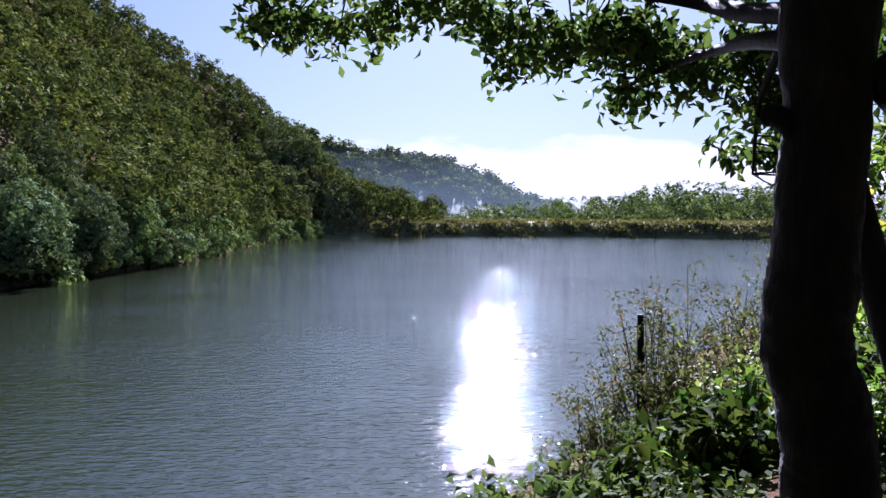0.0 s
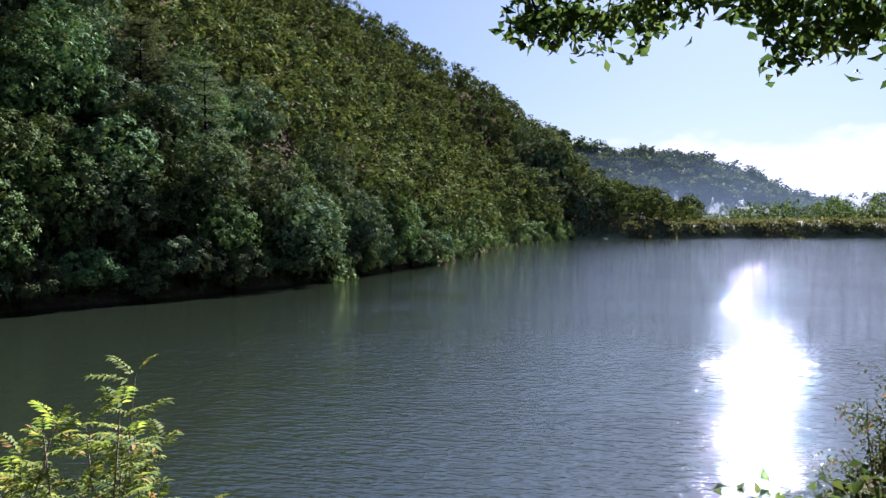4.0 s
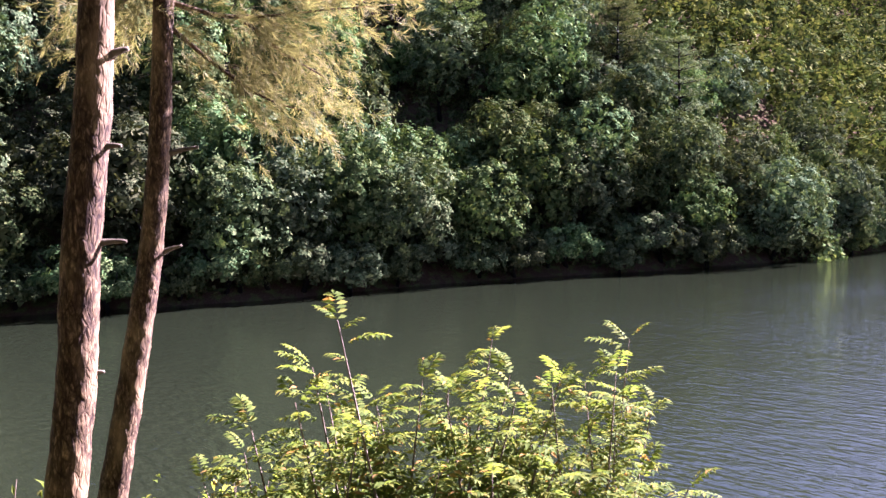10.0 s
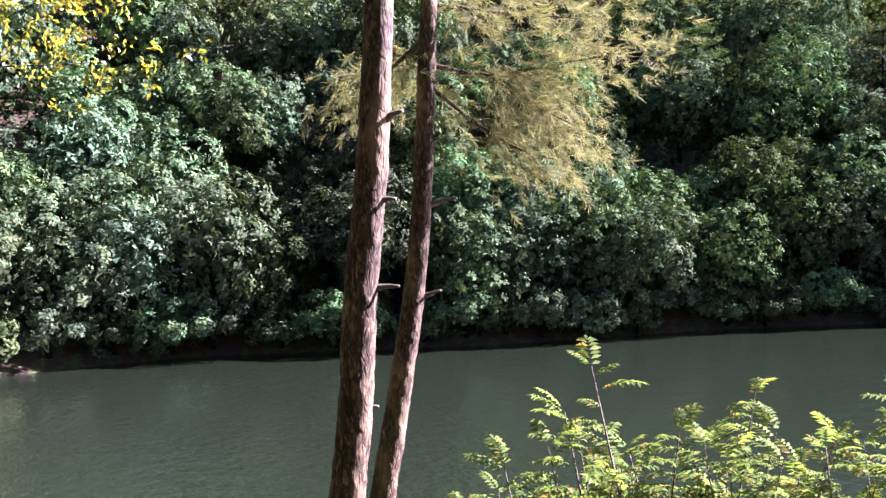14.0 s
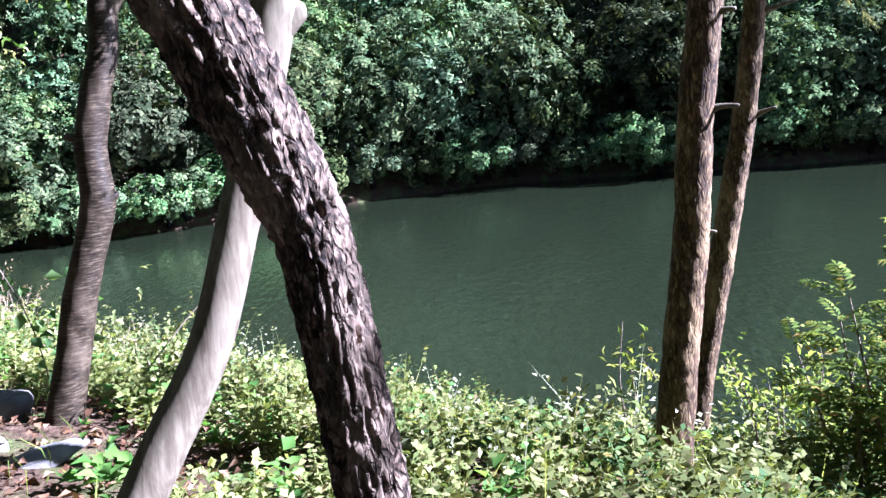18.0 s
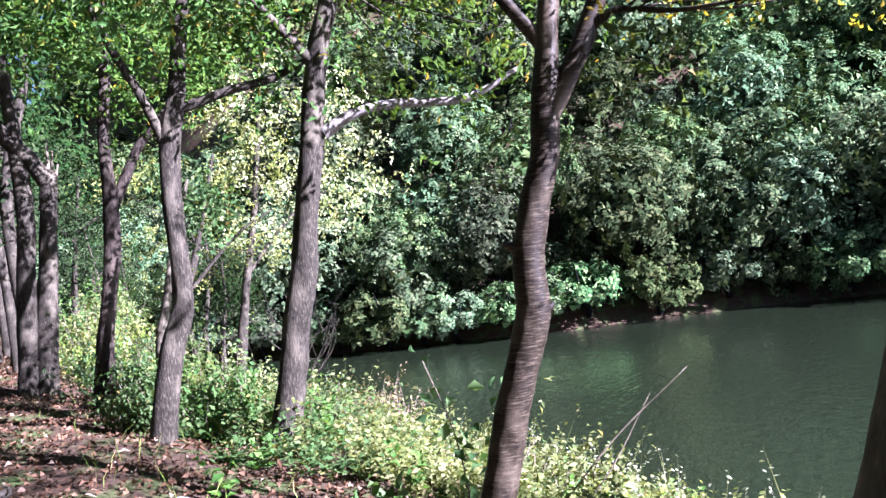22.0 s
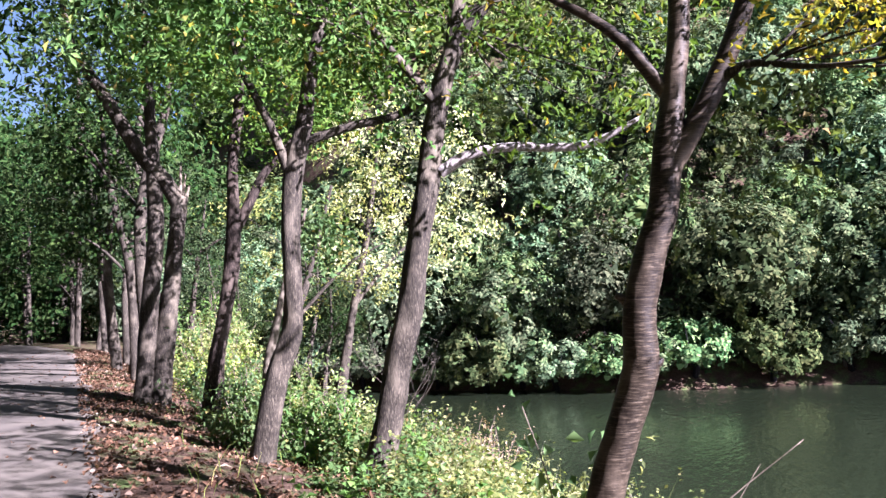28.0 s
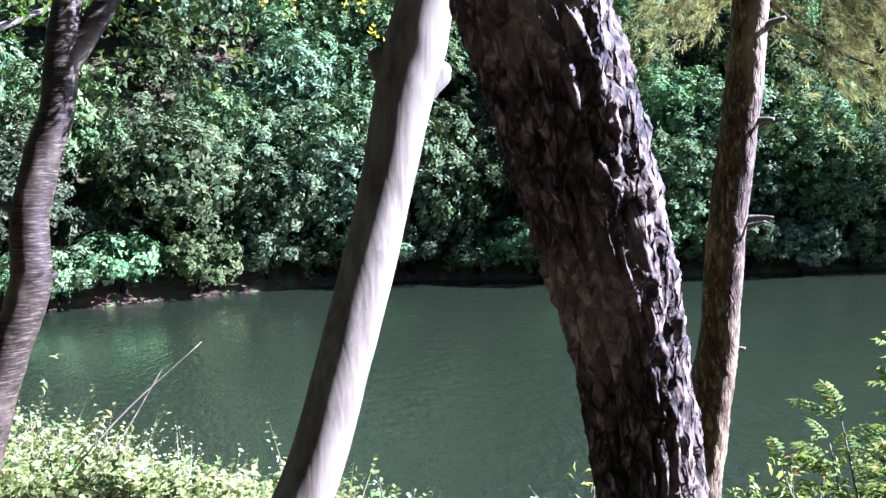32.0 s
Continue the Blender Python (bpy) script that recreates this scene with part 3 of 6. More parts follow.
def grow_far():
    rng = np.random.default_rng(5)
    x, y = scatter(rng, -190, 20, -150, 420, 5.0)
    d = lake_distance(x, y)
    w = (x - ROAD_IN[0]) * TO_WATER[0] + (y - ROAD_IN[1]) * TO_WATER[1]
    far = np.hypot(x, y)
    az = np.degrees(np.arctan2(-x, y))
    seen = (d > 1.5) & ((w > 15) | (az > 126) & (w > 12)) & (az > 0.3) & (az < 165) & ((far >= 84) | (d >= 26)) & ((az > 7.2) | (d > 3)) & (d < np.where(az > 118, 130, 80))
    x, y = x[seen], y[seen]
    keep = (np.hypot(x, y) < 190) | (rng.random(len(x)) < 0.75)
    x, y = x[keep], y[keep]
    far_woods("hill_woods", "dark green forest covering the steep hillside", rng, x, y, rng.uniform(2.8, 4.4, len(x)), 6, M_HILL_FAR, 0.9, None, (0.17, 0.125))
    x, y = scatter(rng, -80, 10, -70, 90, 3.1)
    d = lake_distance(x, y)
    w = (x - ROAD_IN[0]) * TO_WATER[0] + (y - ROAD_IN[1]) * TO_WATER[1]
    under = (d > 0.3) & (d < 26) & (w > 11.2) & (np.hypot(x, y) < 84)
    x, y = x[under], y[under]
    far_woods("hill_undergrowth", "dark undergrowth between the trees of the far shore", rng, x, y, rng.uniform(1.2, 2.2, len(x)), 6, M_OAK_LEAF, 0.3, None, (0.16, 0.115))
    pts = np.array(LAKE[11:17])
    sx, sy = [], []
    for p, q in zip(pts[:-1], pts[1:]):
        n = int(np.linalg.norm(q - p) / 1.1)
        u = rng.random(n)[:, None]
        out = unit(np.array([-(q - p)[1], (q - p)[0]]))
        e = p + (q - p) * u + out * (rng.random((n, 1)) ** 1.6 * 9 - 0.4)
        sx.append(e[:, 0])
        sy.append(e[:, 1])
    sx, sy = np.concatenate(sx), np.concatenate(sy)
    far_woods("shore_shrubs", "green shrubs overhanging the distant shore", rng, sx, sy, rng.uniform(1.2, 2.8, len(sx)), 9, M_HILL_FAR, 0.4)
    a, r = np.radians(rng.uniform(5.0, 13.0, 110)), rng.uniform(180, 270, 110)
    x, y = -np.sin(a) * r, np.cos(a) * r
    inland = lake_distance(x, y) > 1.0
    far_woods("foot_woods", "dark green trees at the far foot of the hill", rng, x[inland], y[inland], rng.uniform(3.0, 4.6, inland.sum()), 6, M_HILL_FAR, 0.7)
    n = 190
    x, y = rng.uniform(0, 140, n), rng.uniform(225, 300, n)
    s = rng.uniform(2.5, 5.0, n) * np.interp(x, [4, 30, 55, 75, 140], [0.7, 0.9, 1.2, 1.6, 1.6])
    far_woods("dam_woods", "low dark trees behind the reedy embankment", rng, x, y, s, 4, M_HILL_FAR, 0.6)


grow_far()


# ---------------------------------------------------------------- far distance: embankment, misty hill, fog
def strip_mesh(name, rows, material):
    """A sheet through rows of points of one length."""
    g = np.array(rows, float)
    m, n = g.shape[:2]
    i, j = np.meshgrid(np.arange(m - 1), np.arange(n - 1), indexing="ij")
    a = (i * n + j).ravel()
    return mesh_of(name, g.reshape(-1, 3), np.stack([a, a + 1, a + n + 1, a + n], -1), material)


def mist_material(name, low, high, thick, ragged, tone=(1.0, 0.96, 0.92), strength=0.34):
    """Morning fog as a glowing sheet: white emission for scattered light, thinning upwards with a torn edge."""
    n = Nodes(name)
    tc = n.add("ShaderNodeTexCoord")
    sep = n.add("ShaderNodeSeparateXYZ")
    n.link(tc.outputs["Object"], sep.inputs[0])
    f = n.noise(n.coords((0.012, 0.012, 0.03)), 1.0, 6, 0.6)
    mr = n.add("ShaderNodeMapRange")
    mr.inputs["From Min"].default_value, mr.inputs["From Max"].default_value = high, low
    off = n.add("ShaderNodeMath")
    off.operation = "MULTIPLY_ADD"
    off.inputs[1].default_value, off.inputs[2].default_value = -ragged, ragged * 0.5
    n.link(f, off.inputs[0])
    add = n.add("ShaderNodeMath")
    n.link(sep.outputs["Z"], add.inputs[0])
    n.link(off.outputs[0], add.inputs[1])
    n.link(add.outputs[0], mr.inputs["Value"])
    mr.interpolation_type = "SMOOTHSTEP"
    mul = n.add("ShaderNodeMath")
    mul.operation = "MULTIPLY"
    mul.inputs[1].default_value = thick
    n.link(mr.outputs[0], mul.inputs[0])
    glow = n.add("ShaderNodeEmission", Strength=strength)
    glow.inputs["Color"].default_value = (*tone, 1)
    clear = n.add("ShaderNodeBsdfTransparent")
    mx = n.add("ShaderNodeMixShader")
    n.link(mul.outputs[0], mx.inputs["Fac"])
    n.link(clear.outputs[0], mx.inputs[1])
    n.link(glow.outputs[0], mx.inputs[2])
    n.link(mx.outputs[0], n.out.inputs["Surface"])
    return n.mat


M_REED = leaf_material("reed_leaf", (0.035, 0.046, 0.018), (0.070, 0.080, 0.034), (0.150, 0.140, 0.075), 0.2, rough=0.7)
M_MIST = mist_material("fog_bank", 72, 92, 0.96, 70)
M_VEIL = mist_material("haze_veil", 0, 60, 0.26, 60, (0.78, 0.98, 1.0), 0.20)
M_FAR_HILL = plain_material("far_forest", (0.030, 0.050, 0.030), (0.075, 0.105, 0.060), 0.16, 0.95, 0.9, 3.0)


def far_hill():
    """A wooded ridge far behind the embankment, falling to the right."""
    az = np.linspace(radians(30), radians(-16), 150)
    rows = []
    for k, (r, q) in enumerate(((560, 0.0), (600, 0.35), (650, 0.75), (690, 1.0), (740, 0.6))):
        row = []
        for t, a in enumerate(az):
            deg = math.degrees(a)
            top = float(np.interp(deg, [-16, -9, -6, -3, 0, 2, 5, 8, 11, 20, 30], [3, 5, 16, 38, 50, 54, 54, 66, 79, 95, 100]))
            bump = 4.5 * noise.noise((t * 0.55, k * 2.0, 0.3)) + 2.5 * noise.noise((t * 1.7, k * 3.0, 7.3))
            row.append((-math.sin(a) * r, math.cos(a) * r, top * q + bump * (q > 0)))
        rows.append(row)
    return strip_mesh("far_hill", rows, M_FAR_HILL)


tagged(new("backdrop_hill", far_hill()), "blue-grey wooded ridge fading into morning mist", "hill", kind="structure")


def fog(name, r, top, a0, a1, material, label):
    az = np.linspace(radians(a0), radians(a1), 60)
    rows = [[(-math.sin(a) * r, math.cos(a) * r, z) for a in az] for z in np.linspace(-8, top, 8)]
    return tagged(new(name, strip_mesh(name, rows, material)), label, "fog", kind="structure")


# the fog's brightness is its own emission, in place of sunlit droplets
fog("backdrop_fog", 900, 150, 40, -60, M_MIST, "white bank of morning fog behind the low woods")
# added translucent sheet whose glow paints haze over the ridge
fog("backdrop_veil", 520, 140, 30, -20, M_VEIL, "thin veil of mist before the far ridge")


def ridge_woods():
    """Round tree crowns all over the far ridge."""
    rng = np.random.default_rng(17)
    n = 460
    a = rng.uniform(-9, 24, n)
    q = rng.uniform(0.25, 1.0, n) ** 0.7
    r = 560 + 125 * q
    top = np.interp(a, [-16, -9, -6, -3, 0, 2, 5, 8, 11, 20, 30], [3, 5, 16, 38, 50, 54, 54, 66, 79, 95, 100])
    t = np.radians(a)
    far_woods("ridge_woods", "hazy forest of round crowns on the far ridge", rng, -np.sin(t) * r, np.cos(t) * r, rng.uniform(4.5, 8.0, n), 2, M_HILL_FAR, 0.2, top * q - 2, (0.42, 0.34))


ridge_woods()


DAM = [(-27, 184), (2, 202), (36, 208), (76, 191), (96, 160), (112, 130)]


def dam_at(u, q):
    """A place on the embankment: u from end to end, q metres back from the water."""
    line = np.array(DAM, float)
    step = np.concatenate([[0], np.cumsum(np.linalg.norm(np.diff(line, axis=0), axis=1))])
    u = np.asarray(u) * step[-1]
    x, y = np.interp(u, step, line[:, 0]), np.interp(u, step, line[:, 1])
    out = unit(np.stack([x, y], -1))
    q = np.asarray(q) + 0.9 * np.sin(u * 0.21) + 0.5 * np.sin(u * 0.63 + 1)
    z = np.interp(q, [-3, 0, 1.0, 4.5, 8, 60], [-0.8, 0.0, 0.9, 2.9, 3.6, 3.9])
    return np.stack([x + out[..., 0] * (q - 7), y + out[..., 1] * (q - 7), z], -1)


def dam_mesh():
    u, q = np.meshgrid(np.linspace(0, 1, 160), [-3, 0, 1, 2.5, 4.5, 6, 8, 14, 30, 60], indexing="ij")
    return strip_mesh("embankment", dam_at(u, q), M_DAM)


M_DAM = plain_material("embankment_soil", (0.045, 0.050, 0.022), (0.085, 0.090, 0.040), 0.5, 0.95, 0.6, 0.2)
tagged(new("embankment", dam_mesh()), "low grassy earth embankment closing the lake", "embankment", kind="structure")


def reeds():
    """Reeds and weeds over the embankment at the lake's far end."""
    rng = np.random.default_rng(8)
    n = 26000
    u, q = rng.random(n), np.where(rng.random(n) < 0.7, rng.uniform(-0.3, 8, n), rng.uniform(6, 30, n))
    base = dam_at(u, q)
    s = (0.45 + 0.8 * np.abs(lumps(base[:, 0], base[:, 1], 0.35))) * rng.uniform(0.5, 1.2, n)
    way = unit(np.stack([rng.normal(0, 0.45, n), rng.normal(0, 0.45, n), np.ones(n)], -1))
    return diamonds(base - [0, 0, 0.1], way, rng.normal(0, 1, (n, 3)), s * 1.0, s * 0.62)


tagged(new("reed_belt", mesh_of("reed_belt", *reeds(), M_REED)), "pale green reeds and weeds over the low embankment", "reeds", kind="stuff")


# ---------------------------------------------------------------- near trees
def wood(parent, name, points, radii, material, segs=10, rings=None, rough=0.05, seed=1, label="", flare=0.0):
    """One stem or branch as a part, its places in the world."""
    o = np.array(parent.location)
    pts = [np.array(p, float) - o for p in points]
    rings = rings or max(8, int(sum(np.linalg.norm(b - a) for a, b in zip(pts, pts[1:])) * 9))
    v, f = tube(pts, radii, segs, rings, rough, seed, flare)
    # close the far end
    n = len(v)
    v = np.vstack([v, v[-segs:].mean(0, keepdims=True)])
    k = np.arange(segs)
    cap = np.stack([n - segs + k, n - segs + (k + 1) % segs, np.full(segs, n), np.full(segs, n)], -1)
    me = bpy.data.meshes.new(name)
    me.from_pydata(v.tolist(), [], f.tolist() + [tuple(c[:3]) for c in cap.tolist()])
    me.polygons.foreach_set("use_smooth", np.ones(len(me.polygons), bool))
    me.materials.append(material)
    return part(name, me, parent, label)


def thing(name, place, label, category, group=""):
    ob = tagged(new(name), label, category, group)
    ob.location = place
    return ob


def along(points, u):
    p = spline(points, 60)
    return p[np.clip((np.asarray(u) * 59).astype(int), 0, 59)]


def spray(rng, points, count, reach, length, width, hang=0.4, form=leaves):
    """Leaves on fine twigs round a line."""
    u = rng.random(count) ** 0.8
    c = along(points, u) + rng.normal(0, 1, (count, 3)) * reach * (0.35 + 0.65 * u[:, None])
    way = unit(rng.normal(0, 0.6, (count, 3)) + [0, 0, -hang])
    up = unit(rng.normal(0, 0.5, (count, 3)) + [0, 0, 0.8])
    return form(c, way, up, length * rng.uniform(0.6, 1.25, count), width * rng.uniform(0.7, 1.2, count))


def clouds(rng, centres, count, reach, length, width, hang=0.4, form=leaves):
    """Loose clumps round the centres: leaves stand like fingers at the ends of hanging twigs."""
    pieces = []
    per = 6
    for c in centres:
        m = max(3, count // per)
        t = rng.normal(0, 1, (m, 3)) * np.array(reach) * 0.62
        out = unit(unit(t) * 0.7 + rng.normal(0, 0.35, (m, 3)) + [0, 0, 0.55 - hang * 0.5])
        pieces.append(rosettes(rng, np.array(c) + t, out, per, length, width, -hang * 0.35, form, 0.55))
    return join(pieces)


def foliage(parent, pieces, material, name="foliage", label=""):
    v, f = join(pieces)
    return part(name, mesh_of(name, v - np.array(parent.location), f, material), parent, label)


def twigs(parent, centres, root, material, seed=3, r=0.012):
    rng = np.random.default_rng(seed)
    for c in centres:
        c = np.array(c)
        mid = (np.array(root) + c) / 2 + rng.normal(0, 0.12, 3)
        wood(parent, "twig", [np.array(root), mid, c], [r, r * 0.7, r * 0.3], material, 5, 8, 0.03, seed)


def shade_crown(ob, centres, reach, count, seed, material=None, length=0.17, width=0.10):
    """Added leafy tree top, mostly above view, that throws its shade over the track."""
    g = np.random.default_rng(seed)
    foliage(ob, [clouds(g, centres, count, reach, length, width, 0.3, diamonds)], material or M_NEAR_LEAF, "crown")


# the leaning oak beside the path: deep ridged bark built into the mesh
def ridged(points, radii, segs, rings, seed, depth):
    v, f = tube(points, radii, segs, rings, 0.02, seed)
    line = spline(points, rings)
    for k in range(rings):
        c = line[k]
        for j in range(segs):
            i = k * segs + j
            d = v[i] - c
            a = 6.283 * j / segs
            q = Vector((math.cos(a) * 5.0, math.sin(a) * 5.0, c[2] * 8.5 + seed))
            h = noise.noise(q + Vector((0, 0, 0.4 * noise.noise(q * 2.3))))
            e = noise.noise(q * 2.6) * 0.5
            ridge = 1 - abs(h + e) * 2.2
            v[i] = c + d * (1 + depth * ridge / max(np.linalg.norm(d), 1e-3))
    return v, f


oak_line = [(-1.06, 0.70, 3.40), (-1.02, 0.66, 4.20), (-1.01, 0.63, 4.63), (-1.02, 0.60, 4.90), (-0.99, 0.55, 5.08), (-0.955, 0.49, 5.26), (-0.93, 0.43, 5.42), (-0.88, 0.33, 5.75), (-0.80, 0.10, 6.6), (-0.7, -0.2, 7.8)]
oak = thing("oak_tree", oak_line[0], "leaning dark oak trunk with deeply furrowed sunlit bark", "tree")
v, f = ridged([np.array(p) - np.array(oak_line[0]) for p in oak_line], [0.090, 0.066, 0.061, 0.062, 0.071, 0.075, 0.074, 0.073, 0.070, 0.055], 96, 460, 3, 0.013)
part("trunk", mesh_of("trunk", v, f, M_BARK_OAK), oak)
wood(oak, "branch", [(-0.78, 0.02, 6.9), (-1.2, -0.3, 7.9), (-1.8, -0.8, 8.8)], [0.05, 0.035, 0.015], M_BARK_OAK)
wood(oak, "branch", [(-0.74, -0.1, 7.4), (-0.4, 0.4, 8.3), (-0.2, 1.0, 9.0)], [0.05, 0.035, 0.015], M_BARK_OAK)
rng = np.random.default_rng(31)
foliage(oak, [clouds(rng, [(-1.6, -0.7, 8.7), (-1.9, -1.0, 9.2), (-0.3, 0.8, 9.0), (-0.7, -0.4, 9.4), (0.2, 1.2, 9.2)], 170, (0.7, 0.7, 0.5), 0.13, 0.07)], M_NEAR_LEAF)

# the smooth pale stem next to it, broken off at a fork
pale_line = [(-1.47, -0.42, 3.42), (-1.64, -0.06, 4.14), (-1.73, 0.15, 4.50), (-1.79, 0.26, 4.80), (-1.86, 0.36, 5.12), (-1.89, 0.42, 5.36), (-1.90, 0.46, 5.50), (-1.90, 0.54, 5.80), (-1.88, 0.72, 6.5), (-1.8, 0.95, 7.6)]
pale = thing("pale_tree", pale_line[0], "smooth pale grey slanting trunk with a broken fork", "tree")
v, f = tube([np.array(p) - np.array(pale_line[0]) for p in pale_line], [0.075, 0.066, 0.062, 0.060, 0.060, 0.068, 0.072, 0.056, 0.052, 0.04], 28, 120, 0.009, 6)
part("trunk", mesh_of("trunk", v, f, M_BARK_PALE), pale)
wood(pale, "branch_stub", [(-1.90, 0.43, 5.37), (-1.905, 0.385, 5.43), (-1.91, 0.362, 5.475)], [0.05, 0.036, 0.018], M_BARK_PALE, 12, 8, 0.08, 4, "short broken-off stub with a rough end")
wood(pale, "branch_stub", [(-1.90, 0.47, 5.40), (-1.90, 0.520, 5.425), (-1.90, 0.534, 5.43)], [0.045, 0.026, 0.010], M_BARK_PALE, 12, 8, 0.08, 5)
wood(pale, "branch", [(-1.86, 0.8, 6.8), (-2.2, 0.4, 7.4), (-2.6, 0.0, 7.8)], [0.03, 0.02, 0.01], M_BARK_PALE)
foliage(pale, [clouds(rng, [(-2.5, 0.1, 7.8), (-1.8, 1.0, 7.9), (-1.6, 1.4, 8.1)], 120, (0.6, 0.6, 0.4), 0.12, 0.065)], M_NEAR_LEAF)

# the cherry with ringed bark
cherry_line = [(-4.80, -1.95, 2.70), (-4.90, -1.86, 3.25), (-4.98, -1.75, 3.67), (-5.00, -1.67, 3.97), (-5.04, -1.55, 4.33), (-5.07, -1.44, 4.66), (-5.08, -1.42, 5.04), (-5.10, -1.33, 5.40), (-5.13, -1.24, 5.68), (-5.15, -1.18, 6.09), (-5.18, -1.13, 6.45), (-5.20, -1.06, 7.0), (-5.22, -1.0, 8.4)]
cherry = thing("cherry_tree", cherry_line[0], "slender cherry tree with glossy dark ringed bark", "tree")
v, f = tube([np.array(p) - np.array(cherry_line[0]) for p in cherry_line], [0.14, 0.125, 0.118, 0.115, 0.112, 0.114, 0.108, 0.100, 0.098, 0.095, 0.075, 0.068, 0.05], 26, 150, 0.02, 9)
part("trunk", mesh_of("trunk", v, f, M_BARK_CHERRY), cherry)
wood(cherry, "branch", [(-5.14, -1.20, 5.92), (-5.20, -1.04, 6.16), (-5.23, -0.90, 6.41), (-5.26, -0.70, 6.85), (-5.3, -0.45, 7.6), (-5.4, -0.1, 8.6)], [0.085, 0.075, 0.068, 0.06, 0.045, 0.02], M_BARK_CHERRY, 16)
wood(cherry, "branch", [(-5.17, -1.17, 6.42), (-5.14, -1.30, 6.62), (-5.11, -1.43, 6.81), (-5.05, -1.62, 6.99), (-4.98, -1.83, 7.14), (-4.8, -2.3, 7.5)], [0.05, 0.046, 0.042, 0.036, 0.03, 0.015], M_BARK_CHERRY, 12)
wood(cherry, "branch", [(-5.24, -0.84, 6.46), (-5.21, -0.72, 6.52), (-5.18, -0.58, 6.51), (-5.00, -0.33, 6.40), (-4.85, -0.08, 6.34), (-4.7, 0.4, 6.3)], [0.035, 0.03, 0.022, 0.016, 0.012, 0.005], M_BARK_GREY, 8)
wood(cherry, "knot", [(-5.07, -1.43, 4.66), (-5.09, -1.33, 4.70), (-5.10, -1.30, 4.73)], [0.055, 0.035, 0.012], M_BARK_CHERRY, 10, 8, 0.1, 7, "knobbly branch scar")
wood(cherry, "knot", [(-5.10, -1.25, 5.70), (-5.12, -1.17, 5.72)], [0.05, 0.02], M_BARK_CHERRY, 10, 6, 0.1, 8)
wood(cherry, "knot", [(-5.06, -1.48, 5.10), (-5.03, -1.56, 5.14)], [0.05, 0.02], M_BARK_CHERRY, 10, 6, 0.1, 9)
yc = [(-5.2, -0.35, 6.65), (-5.0, 0.0, 6.55), (-4.9, 0.35, 6.75), (-5.2, 0.3, 7.0), (-5.4, -0.3, 7.3), (-5.3, 0.7, 6.9), (-5.5, 0.9, 6.5)]
foliage(cherry, [clouds(rng, yc, 260, (0.46, 0.46, 0.20), 0.055, 0.028, 0.5)], M_YELLOW, "foliage", "yellowing autumn leaves")
foliage(cherry, [clouds(rng, [(-5.3, -0.6, 6.3), (-5.35, -0.45, 6.0), (-5.4, -0.9, 7.6), (-4.9, -2.0, 7.4), (-5.2, -1.4, 7.7)], 110, (0.36, 0.36, 0.26), 0.075, 0.042, 0.5)], M_NEAR_LEAF)
twigs(cherry, yc, (-5.18, -0.58, 6.51), M_BARK_GREY, 5)


# the two pines: flaky red bark, stubs of dead branches, needles on the thinner one's limbs
def pine(label, line, radii, stubs, seed):
    ob = thing("pine_tree", line[0], label, "tree", "pines on the bank")
    pts = [np.array(p) - np.array(line[0]) for p in line]
    v, f = ridged(pts, radii, 48, 260, seed, 0.003)
    part("trunk", mesh_of("trunk", v, f, M_BARK_PINE), ob)
    for k, (p, q, r) in enumerate(stubs):
        p, q = np.array(p), np.array(q)
        wood(ob, "branch_stub", [p, (p + q) / 2 + [0, 0, 0.005], q], [r, r * 0.6, r * 0.35], M_BARK_PALE, 8, 7, 0.1, seed + k)
    return ob


pa = pine("straight red-barked pine trunk with dead branch stubs", [(-3.84, 2.02, 2.15), (-3.82, 2.08, 3.0), (-3.80, 2.14, 3.61), (-3.78, 2.22, 4.25), (-3.765, 2.27, 4.92), (-3.74, 2.35, 5.60), (-3.72, 2.40, 6.3), (-3.66, 2.6, 9.0)],
          [0.126, 0.107, 0.100, 0.094, 0.092, 0.088, 0.082, 0.056],
          [((-3.73, 2.33, 4.93), (-3.66, 2.46, 4.94), 0.025), ((-3.72, 2.36, 5.41), (-3.64, 2.45, 5.42), 0.028), ((-3.70, 2.41, 5.86), (-3.62, 2.50, 5.90), 0.032), ((-3.75, 2.28, 4.27), (-3.72, 2.34, 4.28), 0.02)], 12)
pb = pine("slim red-barked pine trunk with hanging needle sprays", [(-5.33, 2.62, 2.0), (-5.28, 2.78, 3.01), (-5.24, 2.92, 3.74), (-5.21, 3.02, 4.30), (-5.18, 3.10, 4.78), (-5.15, 3.18, 5.50), (-5.13, 3.25, 6.53), (-5.08, 3.4, 9.0)],
          [0.110, 0.098, 0.091, 0.085, 0.080, 0.074, 0.067, 0.046],
          [((-5.15, 3.17, 4.78), (-5.06, 3.28, 4.83), 0.022), ((-5.12, 3.24, 5.48), (-4.99, 3.40, 5.52), 0.025), ((-5.12, 3.25, 5.95), (-5.05, 3.32, 5.98), 0.02)], 15)


